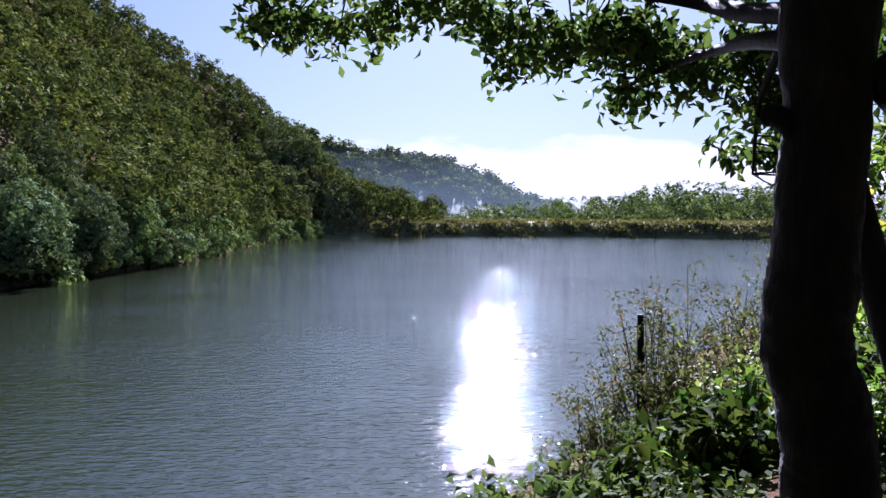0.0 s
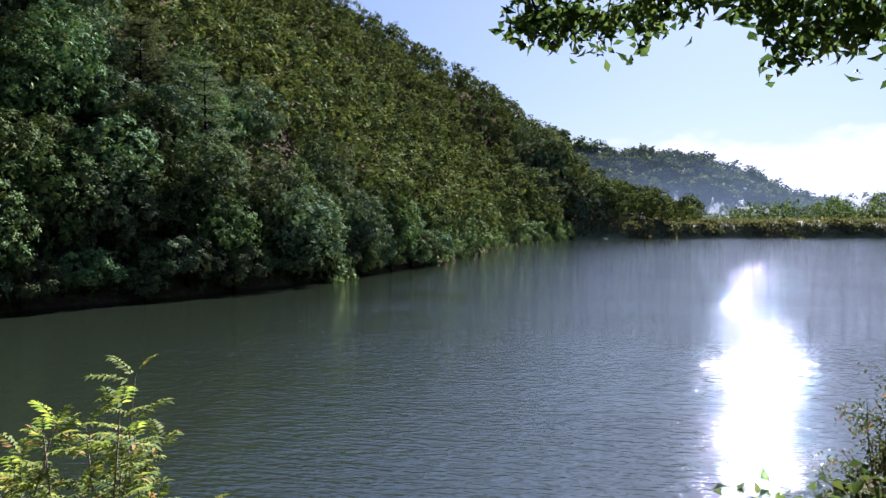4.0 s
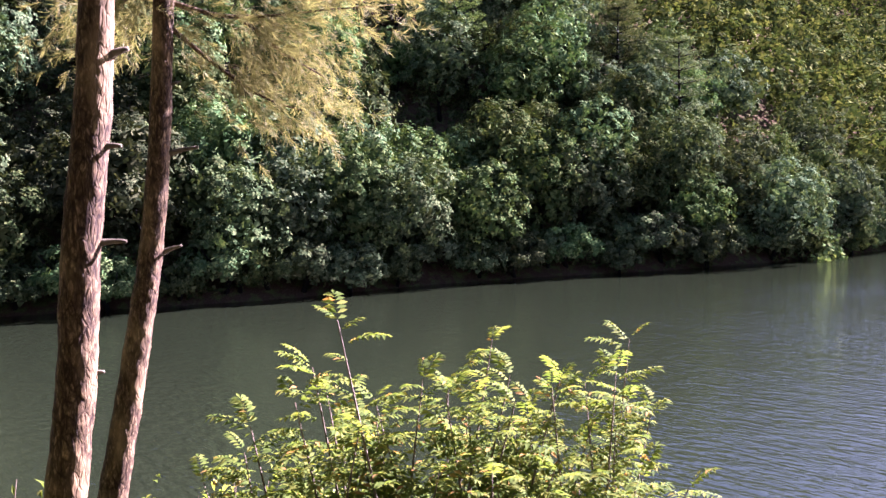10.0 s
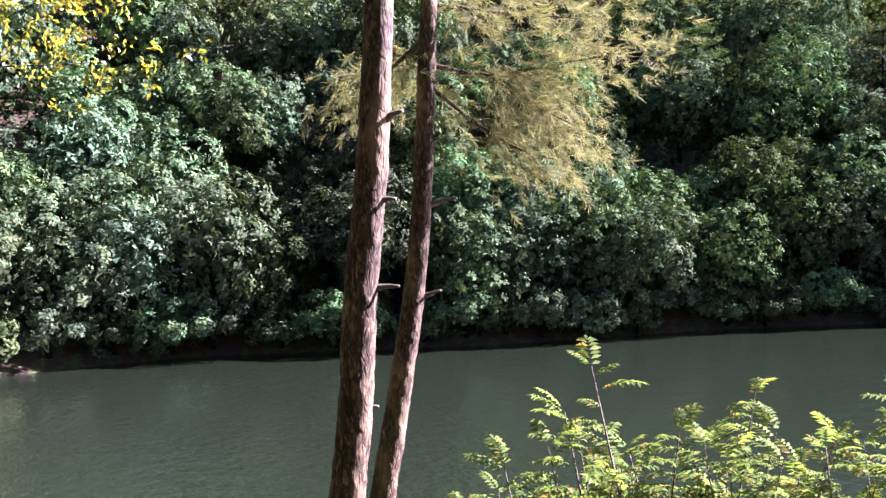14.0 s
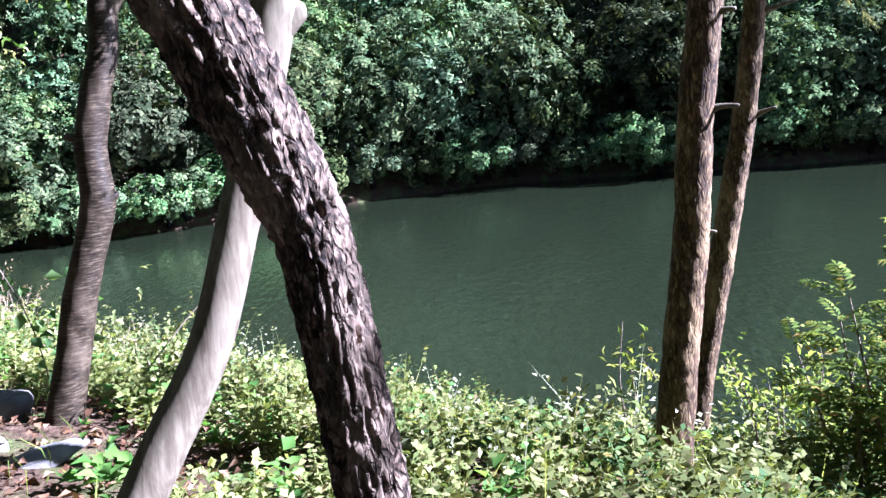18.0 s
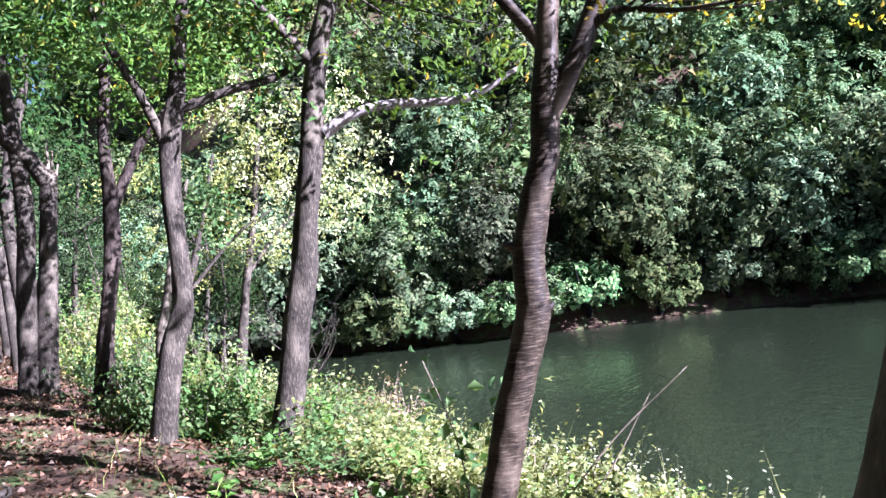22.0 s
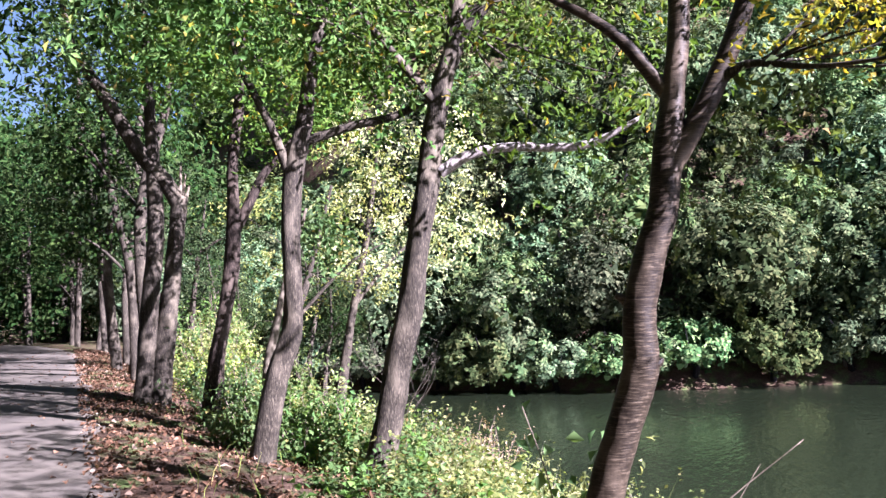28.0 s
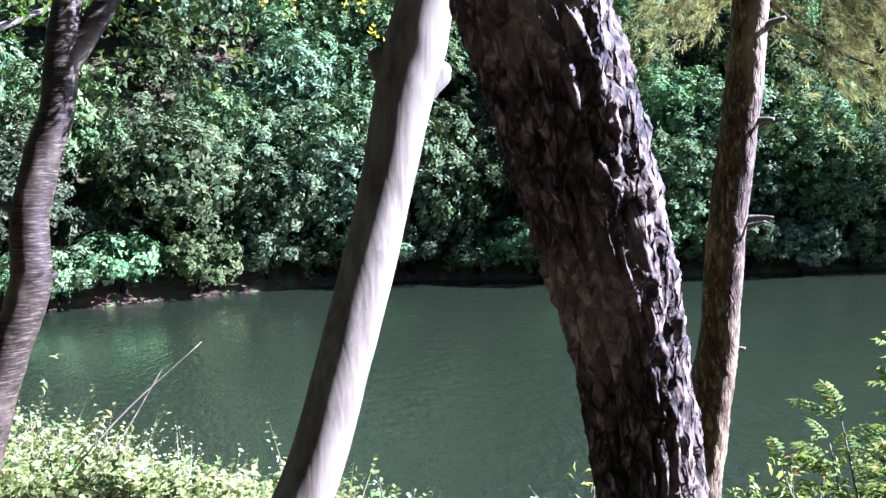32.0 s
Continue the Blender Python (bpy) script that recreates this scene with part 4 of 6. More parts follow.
def needles(rng, lines, tufts, count, length):
    """Bundles of thin needles along fine shoots."""
    pieces = []
    for ln in lines:
        u = rng.random(tufts) ** 0.7
        c = along(ln, u) + rng.normal(0, 1, (tufts, 3)) * [0.17, 0.17, 0.13] * (0.4 + u[:, None])
        shoot = unit(rng.normal(0, 0.5, (tufts, 3)) + unit(np.array(ln[-1]) - np.array(ln[0])) + [0, 0, -0.25])
        n = tufts * count
        base = np.repeat(c, count, 0) + np.repeat(shoot, count, 0) * rng.uniform(0, 0.12, (n, 1))
        way = unit(np.repeat(shoot, count, 0) + rng.normal(0, 0.42, (n, 3)))
        pieces.append(diamonds(base, way, rng.normal(0, 1, (n, 3)), length * rng.uniform(0.7, 1.2, n), np.full(n, 0.0042), 0.1))
    return join(pieces)


limbs = [[(-5.14, 3.26, 6.55), (-5.07, 3.66, 6.48), (-4.89, 4.03, 6.50), (-4.72, 4.31, 6.54), (-4.5, 4.8, 6.6)], [(-5.14, 3.22, 6.42), (-5.16, 3.69, 6.10), (-5.02, 3.98, 5.89), (-4.85, 4.30, 5.78)],
         [(-5.0, 3.8, 6.45), (-4.95, 4.05, 6.25), (-4.8, 4.35, 6.05)], [(-5.12, 3.3, 7.0), (-5.0, 3.9, 6.95), (-4.8, 4.6, 6.9)], [(-5.13, 3.2, 6.7), (-5.4, 3.0, 6.5), (-5.7, 2.9, 6.3)]]
for k, ln in enumerate(limbs):
    wood(pb, "branch", ln, [0.022, 0.014, 0.009, 0.004], M_BARK_PINE, 7, 16, 0.05, 40 + k)
foliage(pb, [needles(rng, limbs, 150, 30, 0.095)], M_PINE, "needle_spray", "dry golden-green pine needles")
pcrown = [[(-3.7, 2.5, 7.4), (-3.3, 3.0, 7.8), (-2.9, 3.4, 8.1)], [(-3.7, 2.5, 7.8), (-4.2, 2.2, 8.2), (-4.7, 1.9, 8.4)], [(-3.66, 2.6, 8.6), (-3.6, 3.2, 9.1), (-3.5, 3.7, 9.4)]]
for ln in pcrown:
    wood(pa, "branch", ln, [0.025, 0.016, 0.006], M_BARK_PINE, 7, 12)
foliage(pa, [needles(rng, pcrown, 60, 24, 0.10)], M_PINE, "needle_spray", "green pine needles")

# the row of trees along the water side of the track
ROW = "trees along the track"


def row_tree(label, stems, crowns, seed, count=150, reach=(0.75, 0.75, 0.5), length=0.095, width=0.045, bark=None, hang=0.7, leaf=None):
    """A tree given by stem and branch lines with their girths, and the centres of its leaf clumps."""
    line0 = stems[0][0]
    ob = thing("tree", line0[0], label, "tree", ROW)
    for k, (ln, rad) in enumerate(stems):
        wood(ob, "trunk" if k == 0 else "branch", ln, rad, bark or M_BARK_GREY, 16 if k == 0 else 9, None, 0.06 if k == 0 else 0.04, seed + k, "", 0.25 if k == 0 else 0.0)
    g = np.random.default_rng(seed)
    foliage(ob, [clouds(g, crowns, count, reach, length, width, hang)], leaf or M_NEAR_LEAF)
    root = np.array(stems[0][0][-2])
    twigs(ob, [c for c in crowns if np.linalg.norm(np.array(c) - root) < 3.2][:8], root, bark or M_BARK_GREY, seed, 0.016)
    return ob


M_BARK_BROWN = bark_material("brown_bark", (0.006, 0.0045, 0.003), (0.024, 0.017, 0.012), (0.085, 0.064, 0.046), (1, 1, 0.2), 50, 1.0, 0.02)
M_BARK_LIMB = bark_material("limb_bark", (0.06, 0.048, 0.040), (0.16, 0.135, 0.115), (0.27, 0.24, 0.21), (1, 1, 1), 24, 0.6, 0.008, 0.85, 0.3)
t3_br = [(-8.01, -4.47, 6.62), (-8.17, -4.18, 6.80), (-8.37, -3.77, 6.87), (-8.69, -2.95, 6.82), (-8.88, -2.30, 7.09)]
row_tree("grey-barked tree with one long bare horizontal limb", [
    ([(-7.50, -5.30, 2.9), (-7.59, -5.16, 3.53), (-7.70, -4.99, 4.40), (-7.79, -4.85, 5.04), (-7.85, -4.75, 5.69), (-7.93, -4.63, 6.34), (-7.98, -4.53, 6.99), (-8.05, -4.40, 7.64), (-8.15, -4.21, 8.40), (-8.2, -4.0, 10.5)], [0.19, 0.17, 0.150, 0.148, 0.142, 0.140, 0.125, 0.12, 0.115, 0.05]),
    (t3_br, [0.075, 0.06, 0.055, 0.05, 0.02]),
    ([(-8.12, -4.3, 8.1), (-8.33, -3.91, 8.57), (-8.6, -3.4, 9.3)], [0.08, 0.07, 0.03]),
    ([(-8.02, -4.45, 7.4), (-7.5, -4.9, 8.2), (-6.9, -5.3, 8.9)], [0.06, 0.04, 0.015])],
    [(-8.5, -3.4, 7.0), (-8.8, -2.6, 7.1), (-9.0, -2.0, 7.4), (-8.4, -3.6, 8.6), (-8.9, -2.8, 8.8), (-7.6, -4.8, 8.5), (-8.2, -4.0, 9.6), (-9.2, -3.6, 8.2), (-7.2, -4.2, 9.4), (-8.8, -4.6, 9.0), (-8.4, -2.2, 8.2), (-8.1, -1.6, 8.8), (-7.4, -3.2, 9.0), (-8.0, -3.6, 8.0), (-7.0, -4.4, 8.4), (-8.6, -2.9, 7.7), (-7.7, -5.2, 7.9), (-9.6, -4.4, 8.8), (-9.0, -3.0, 9.8)], 61, 190, (0.7, 0.7, 0.45), 0.125, 0.052, None, 0.9)
row_tree("grey-barked forked tree leaning over the bank", [
    ([(-6.95, -6.50, 3.1), (-7.02, -6.37, 3.76), (-7.13, -6.25, 4.45), (-7.24, -6.12, 4.90), (-7.26, -6.10, 5.44), (-7.26, -6.10, 6.11), (-7.31, -6.04, 6.78), (-7.39, -5.94, 7.32), (-7.47, -5.83, 8.07), (-7.55, -5.74, 8.6), (-7.6, -5.6, 10.5)], [0.16, 0.135, 0.125, 0.118, 0.112, 0.112, 0.115, 0.10, 0.09, 0.085, 0.04]),
    ([(-7.29, -6.07, 6.62), (-7.15, -6.22, 7.26), (-6.97, -6.43, 7.88), (-6.85, -6.55, 8.4)], [0.06, 0.05, 0.045, 0.03]),
    ([(-7.38, -5.95, 7.10), (-7.71, -5.51, 7.27), (-8.02, -5.05, 7.38), (-8.27, -4.64, 7.59)], [0.065, 0.055, 0.05, 0.03])],
    [(-7.7, -5.4, 7.9), (-8.2, -4.9, 7.5), (-6.9, -6.5, 8.3), (-6.6, -6.8, 8.9), (-7.5, -5.8, 9.2), (-7.9, -5.0, 8.7), (-6.7, -5.8, 9.0), (-7.4, -6.6, 9.6), (-8.4, -6.0, 8.2), (-6.2, -6.2, 8.2), (-7.2, -5.4, 8.3), (-6.4, -7.2, 8.0), (-8.0, -6.6, 8.9), (-7.0, -7.0, 8.8), (-5.6, -6.6, 9.0)], 63, 330, (0.8, 0.8, 0.5), 0.125, 0.052, None, 0.9)
row_tree("dark-barked tree forking low over the bank", [
    ([(-9.15, -9.50, 3.2), (-9.24, -9.40, 4.31), (-9.36, -9.28, 5.12), (-9.45, -9.19, 5.85), (-9.49, -9.15, 6.5), (-9.50, -9.14, 7.42), (-9.59, -9.05, 8.35), (-9.65, -8.98, 9.4), (-9.7, -8.9, 11)], [0.16, 0.125, 0.115, 0.12, 0.115, 0.09, 0.08, 0.07, 0.04]),
    ([(-9.47, -9.17, 6.3), (-9.67, -8.96, 6.86), (-9.83, -8.78, 7.32), (-10.02, -8.56, 7.65), (-10.27, -8.26, 8.1)], [0.085, 0.08, 0.07, 0.06, 0.035])],
    [(-10.2, -8.3, 8.4), (-9.6, -9.0, 9.6), (-9.2, -9.6, 9.0), (-10.0, -9.4, 9.2), (-9.0, -8.6, 9.8), (-10.6, -8.0, 9.0), (-9.3, -8.2, 8.8), (-10.0, -7.6, 8.3), (-8.6, -9.4, 9.0), (-9.8, -8.8, 8.0)], 65, 330, length=0.13, width=0.055, bark=M_BARK_BROWN, hang=0.9)
row_tree("twin-stemmed tree with a thick limb and a splintered top", [
    ([(-10.12, -11.74, 3.4), (-10.15, -11.70, 3.85), (-10.26, -11.59, 5.16), (-10.37, -11.49, 6.22), (-10.46, -11.41, 7.29)], [0.22, 0.185, 0.155, 0.15, 0.15]),
    ([(-9.90, -11.93, 3.4), (-9.94, -11.87, 4.02), (-10.04, -11.79, 5.39), (-10.14, -11.70, 6.76), (-10.13, -11.71, 7.83), (-10.10, -11.73, 9.2), (-10.1, -11.8, 11)], [0.21, 0.18, 0.165, 0.15, 0.13, 0.1, 0.05]),
    ([(-10.44, -11.43, 7.15), (-10.27, -11.58, 7.6), (-10.06, -11.77, 7.94), (-9.77, -12.02, 8.57), (-9.40, -12.30, 9.40), (-9.11, -12.52, 10.02), (-9.0, -12.6, 10.8)], [0.15, 0.15, 0.145, 0.13, 0.11, 0.09, 0.05])],
    [(-9.4, -12.2, 10.2), (-9.0, -12.6, 10.8), (-10.2, -11.6, 10.6), (-9.8, -12.6, 9.6), (-10.6, -12.4, 10.2), (-8.8, -11.9, 10.0), (-10.0, -10.9, 10.0), (-8.4, -12.6, 9.6), (-9.4, -11.4, 11.2)], 67, 330, (0.9, 0.9, 0.55), 0.14, 0.062)
for k in range(3):
    ob = [o for o in bpy.data.objects if o.name.startswith("tree") and o.get("label", "").startswith("twin")][0]
    wood(ob, "splinter", [(-10.46 - 0.03 * k, -11.40 + 0.03 * k, 7.2), (-10.49 - 0.05 * k, -11.38 + 0.05 * k, 7.95 - 0.22 * k)], [0.05, 0.015], M_BARK_PALE, 6, 6, 0.1, 80 + k, "pale torn wood")
thin = thing("sapling", (-8.85, -8.08, 2.9), "thin pale-barked sapling leaning over the water", "tree", ROW)
wood(thin, "trunk", [(-8.80, -8.15, 2.6), (-8.89, -8.03, 4.22), (-8.99, -7.92, 4.84), (-9.10, -7.79, 5.51), (-9.3, -7.5, 6.6)], [0.075, 0.065, 0.06, 0.05, 0.02], M_BARK_PALE)
foliage(thin, [clouds(rng, [(-9.3, -7.5, 6.4), (-9.5, -7.2, 6.0)], 120, (0.6, 0.6, 0.4), 0.13, 0.07)], M_NEAR_LEAF)


# the pale limb's bark also carries the brightness of the sun on it
for ob in bpy.data.objects:
    if ob.parent and ob.parent.get("label", "").startswith("grey-barked tree with") and ob.name.startswith("branch") and not M_BARK_LIMB.users:
        ob.data.materials[0] = M_BARK_LIMB
        tagged(ob, "pale bare limb")
TREES = {ob["label"].split()[0]: ob for ob in bpy.data.objects if ob.get("label") and ob.name.startswith("tree")}
shade_crown(oak, [(-0.7, -0.3, 9.4), (-1.6, -1.0, 9.8), (0.2, 0.6, 9.8), (-0.9, 0.8, 10.4), (-0.3, -1.2, 10.2)], (1.1, 1.1, 0.7), 330, 501)
shade_crown(pale, [(-1.8, 0.9, 9.0), (-2.6, 0.2, 9.2), (-2.4, 1.6, 9.6)], (1.0, 1.0, 0.7), 300, 502)
wood(pale, "branch", [(-1.8, 0.95, 7.5), (-1.85, 0.9, 8.4), (-2.0, 0.9, 9.4)], [0.045, 0.035, 0.015], M_BARK_PALE)
shade_crown(pa, [(-3.6, 2.6, 9.4), (-3.0, 3.0, 9.0), (-4.4, 2.2, 9.0), (-3.4, 2.0, 10.2), (-2.6, 2.2, 9.8)], (1.0, 1.0, 0.55), 130, 503, M_PINE, 0.2, 0.05)
shade_crown(pb, [(-5.1, 3.4, 9.2), (-5.8, 3.0, 8.8), (-4.6, 2.6, 9.6), (-5.4, 2.2, 9.4)], (1.0, 1.0, 0.55), 110, 504, M_PINE, 0.2, 0.05)
shade_crown(cherry, [(-5.2, -1.0, 9.0), (-4.4, -1.8, 9.0), (-6.0, -0.6, 9.2), (-5.4, 0.4, 9.4), (-5.0, -1.2, 10.0)], (1.1, 1.1, 0.7), 120, 505)
shade_crown(TREES["grey-barked"], [(-7.6, -4.6, 10.2), (-6.6, -5.2, 10.0), (-8.6, -3.4, 10.6), (-7.4, -3.4, 10.8), (-6.4, -4.2, 10.4)], (1.2, 1.2, 0.7), 190, 506)
shade_crown(TREES["dark-barked"], [(-9.6, -8.8, 11.0), (-8.6, -9.2, 10.6), (-10.6, -8.2, 10.8), (-9.0, -7.8, 11.2)], (1.3, 1.3, 0.7), 360, 507)
shade_crown(TREES["twin-stemmed"], [(-10.1, -11.8, 12.0), (-9.0, -12.4, 12.0), (-11.0, -11.0, 12.0), (-9.8, -10.6, 11.6)], (1.4, 1.4, 0.8), 360, 508)


# trees further along, built once each way and set out along both sides of the track
def woodland_tree(seed, height, lean, leaf, leaf_len=0.15, low=0.5):
    g = np.random.default_rng(seed)
    ob = tagged(new("tree"), "slender woodland tree with a tall bare stem and hanging leaves", "tree", "woodland beside the track")
    top = np.array([lean[0], lean[1], height])
    ln = [np.array([0, 0, -0.3]), np.array([0, 0, 0.4]), top * [0.25, 0.25, 0.4] + [*g.normal(0, 0.12, 2), 0], top * [0.6, 0.6, 0.7] + [*g.normal(0, 0.2, 2), 0], top]
    v, f = tube(ln, [0.20, 0.15, 0.12, 0.09, 0.03], 10, 34, 0.06, seed)
    part("trunk", mesh_of("trunk", v, f, M_BARK_GREY), ob)
    centres = []
    for k in range(5):
        a, h = g.uniform(0, 6.28), height * g.uniform(low, 0.85)
        c = along(ln, [h / height])[0]
        e = c + [math.cos(a) * g.uniform(0.9, 2.0), math.sin(a) * g.uniform(0.9, 2.0), g.uniform(0.4, 1.3)]
        v, f = tube([c, (c + e) / 2 + [0, 0, 0.2], e], [0.05, 0.035, 0.012], 6, 9, 0.05, seed + k)
        part("branch", mesh_of("branch", v, f, M_BARK_GREY), ob)
        centres += [e, (c + e) / 2 + g.normal(0, 0.4, 3)]
    centres += [top + g.normal(0, 0.6, 3) for k in range(3)]
    v, f = clouds(g, centres, 210, (0.95, 0.95, 0.65), leaf_len, leaf_len * 0.55, 0.6, diamonds)
    part("foliage", mesh_of("foliage", v, f, leaf), ob)
    return ob


WOODLAND = [woodland_tree(101, 9.5, (0.9, 0.2), M_WOOD_SHADED), woodland_tree(102, 8.2, (-0.7, 0.5), M_WOOD_SHADED), woodland_tree(103, 10.5, (0.3, -0.8), M_WOOD_SHADED), woodland_tree(104, 7.4, (-0.3, -0.9), M_WOOD_SHADED, 0.15, 0.35)]
wused = [False] * 4


def set_wood(k, x, y, s, turn, z=None):
    z = float(land(x, y)) if z is None else z
    m = pose(x, y, z, 0, 0, turn) @ Matrix.Scale(s, 4)
    if wused[k]:
        t = copy_thing(WOODLAND[k], Matrix())
    else:
        t, wused[k] = WOODLAND[k], True
    t.matrix_basis = m


g = np.random.default_rng(77)
for x, y in ((-13.0, -15.4), (-14.1, -17.2), (-15.6, -19.0), (-16.4, -20.9), (-17.4, -22.2), (-19.7, -24.5), (-21.4, -26.3), (-22.6, -29.0), (-23.9, -31.2), (-24.8, -32.7), (-26.0, -36.0), (-27.0, -37.8), (-27.6, -42.4), (-25.9, -42.8), (-24.2, -45.4)):
    set_wood(int(g.integers(0, 4)), x, y, g.uniform(0.9, 1.2), g.uniform(0, 360))
for s in np.arange(9, 52, 2.6):
    w = -ROAD_WIDE - 1.7 - g.uniform(0, 1.6) - (max(s - 30, 0) / 60) ** 2 * 22
    p = at_road(s + g.uniform(-1, 1), w)
    set_wood(int(g.integers(0, 4)), p[0], p[1], g.uniform(1.0, 1.4), g.uniform(0, 360))
for k in range(14):
    p = at_road(g.uniform(24, 50), g.uniform(2.5, 8.5))
    set_wood(3, p[0], p[1], g.uniform(0.5, 0.85), g.uniform(0, 360))


def joined_wood():
    """The wood on the land side of the track, behind and beyond: stems and full crowns in two joined meshes."""
    forms = []
    for k in range(4):
        lumps_at = [np.array([g.normal(0, 0.9), g.normal(0, 0.9), h]) for h in (0.7, 1.6, 3.0, 4.2, 5.2, 6.0, 6.8, 7.6, 8.3, 9.0, 9.6)]
        forms.append((clouds(g, lumps_at, 84, (1.5, 1.5, 0.8), 0.32, 0.20, 0.5, fans), tube([(0, 0, -0.3), (g.normal(0, 0.3), g.normal(0, 0.3), 5), (0, 0, 9)], [0.15, 0.11, 0.04], 7, 12, 0.06, k)))
    leaf, bark = [], []
    spots = []
    # rows below s = 4 stand out of view, added to hold back sky light
    for s in np.arange(-30, 86, 2.6):
        for row in range(5 if s > 4 else 4):
            w = -ROAD_WIDE - 3.0 - row * 2.8 - g.uniform(0, 2.0) - (max(s - 30, 0) / 60) ** 2 * 22
            if row or s < 8:
                spots.append(at_road(s + g.uniform(-1, 1), w))
    for k in range(110):
        spots.append(at_road(g.uniform(50, 100), g.uniform(-30, 9)))
    for x, y in spots:
        (lv, lf), (bv, bf) = forms[int(g.integers(0, 4))]
        a, sc = g.uniform(0, 6.28), g.uniform(1.1, 1.75)
        rot = np.array([[math.cos(a), -math.sin(a), 0], [math.sin(a), math.cos(a), 0], [0, 0, 1]]) * sc
        o = np.array([x, y, float(land(x, y))])
        leaf.append((lv @ rot.T + o, lf))
        bark.append((bv @ rot.T + o, bf))
    # leaf clumps that close over the track and shade the wood behind them
    over = []
    for k in range(280):
        a = g.uniform(5, 66)
        b = g.uniform(-10, 3.5) if k < 190 else g.uniform(-18, -5)
        p = at_road(a, b - (max(a - 30, 0) / 60) ** 2 * 22)
        over.append((p[0], p[1], g.uniform(9.8, 13.0) if k < 190 else g.uniform(11, 17)))
    # unseen clumps high overhead, added to keep the sun off the wood ahead
    for k in range(130):
        p = at_road(g.uniform(-7, 15), g.uniform(-8, 2.5))
        over.append((p[0], p[1], g.uniform(12.0, 16.0)))
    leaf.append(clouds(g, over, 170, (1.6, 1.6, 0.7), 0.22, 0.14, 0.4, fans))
    tagged(new("woodland", mesh_of("woodland", *join(leaf), M_WOOD_SHADED)), "dense dark green woodland beside the track", "woods", kind="stuff")
    tagged(new("woodland_stems", mesh_of("woodland_stems", *join(bark), M_BARK_GREY)), "slim grey stems of the dense woodland", "woods", kind="stuff")


joined_wood()
# a tree at the lake's narrow end, its pale leaf colour standing in for sun
row_tree("sunlit pale yellow-green tree leaning over the lake's end", [([(-17.6, -15.4, 1.6), (-17.8, -15.2, 4.0), (-18.3, -14.8, 6.0), (-18.8, -14.2, 8.6)], [0.14, 0.12, 0.09, 0.04]), ([(-18.0, -15.0, 4.8), (-18.8, -13.8, 6.2), (-19.4, -12.9, 6.8)], [0.06, 0.04, 0.015])],
         [(-18.2, -15.6, 8.3), (-19.2, -14.3, 7.8), (-20.0, -13.2, 8.2), (-17.8, -16.2, 6.4), (-18.9, -14.0, 6.4), (-19.3, -13.2, 5.6), (-18.4, -14.6, 9.6), (-17.4, -16.6, 8.0), (-19.6, -13.6, 9.2), (-18.0, -15.4, 5.2)], 69, 240, (0.9, 0.9, 0.6), 0.12, 0.05, M_BARK_GREY, 0.6, M_WEED)


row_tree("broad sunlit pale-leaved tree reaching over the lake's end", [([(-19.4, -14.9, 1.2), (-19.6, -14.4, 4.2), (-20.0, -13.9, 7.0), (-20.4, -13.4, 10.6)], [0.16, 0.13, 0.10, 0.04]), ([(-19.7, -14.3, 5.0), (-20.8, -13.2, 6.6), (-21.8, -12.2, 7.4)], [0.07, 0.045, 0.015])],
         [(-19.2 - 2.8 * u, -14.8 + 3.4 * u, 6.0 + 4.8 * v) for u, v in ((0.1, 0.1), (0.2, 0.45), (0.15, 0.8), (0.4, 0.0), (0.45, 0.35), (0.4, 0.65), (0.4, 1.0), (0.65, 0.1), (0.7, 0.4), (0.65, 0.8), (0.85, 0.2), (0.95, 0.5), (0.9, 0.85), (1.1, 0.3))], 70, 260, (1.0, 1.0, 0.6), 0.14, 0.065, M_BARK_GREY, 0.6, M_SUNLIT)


# ---------------------------------------------------------------- the bank: tree at the water's edge, bushes, weeds, litter
big_line = [(2.62, 5.00, 3.1), (2.59, 5.03, 3.85), (2.58, 5.03, 4.07), (2.54, 5.05, 4.34), (2.49, 5.07, 4.50), (2.48, 5.08, 4.66), (2.50, 5.07, 4.90), (2.51, 5.06, 5.15), (2.54, 5.05, 5.69), (2.54, 5.05, 6.25), (2.6, 5.0, 8.5)]
big = thing("tree", big_line[0], "thick dark bent trunk in deep shade beside the water", "tree")
part("trunk", mesh_of("trunk", *ridged([np.array(p) - np.array(big_line[0]) for p in big_line], [0.26, 0.215, 0.213, 0.205, 0.203, 0.205, 0.203, 0.190, 0.188, 0.215, 0.15], 40, 160, 22, 0.008), M_BARK_SHADED), big)
wood(big, "branch_stub", [(2.42, 5.03, 5.55), (2.33, 5.03, 5.65), (2.24, 5.06, 5.69)], [0.06, 0.05, 0.052], M_BARK_SHADED, 10, 10, 0.1, 23, "broken-off dark stub")
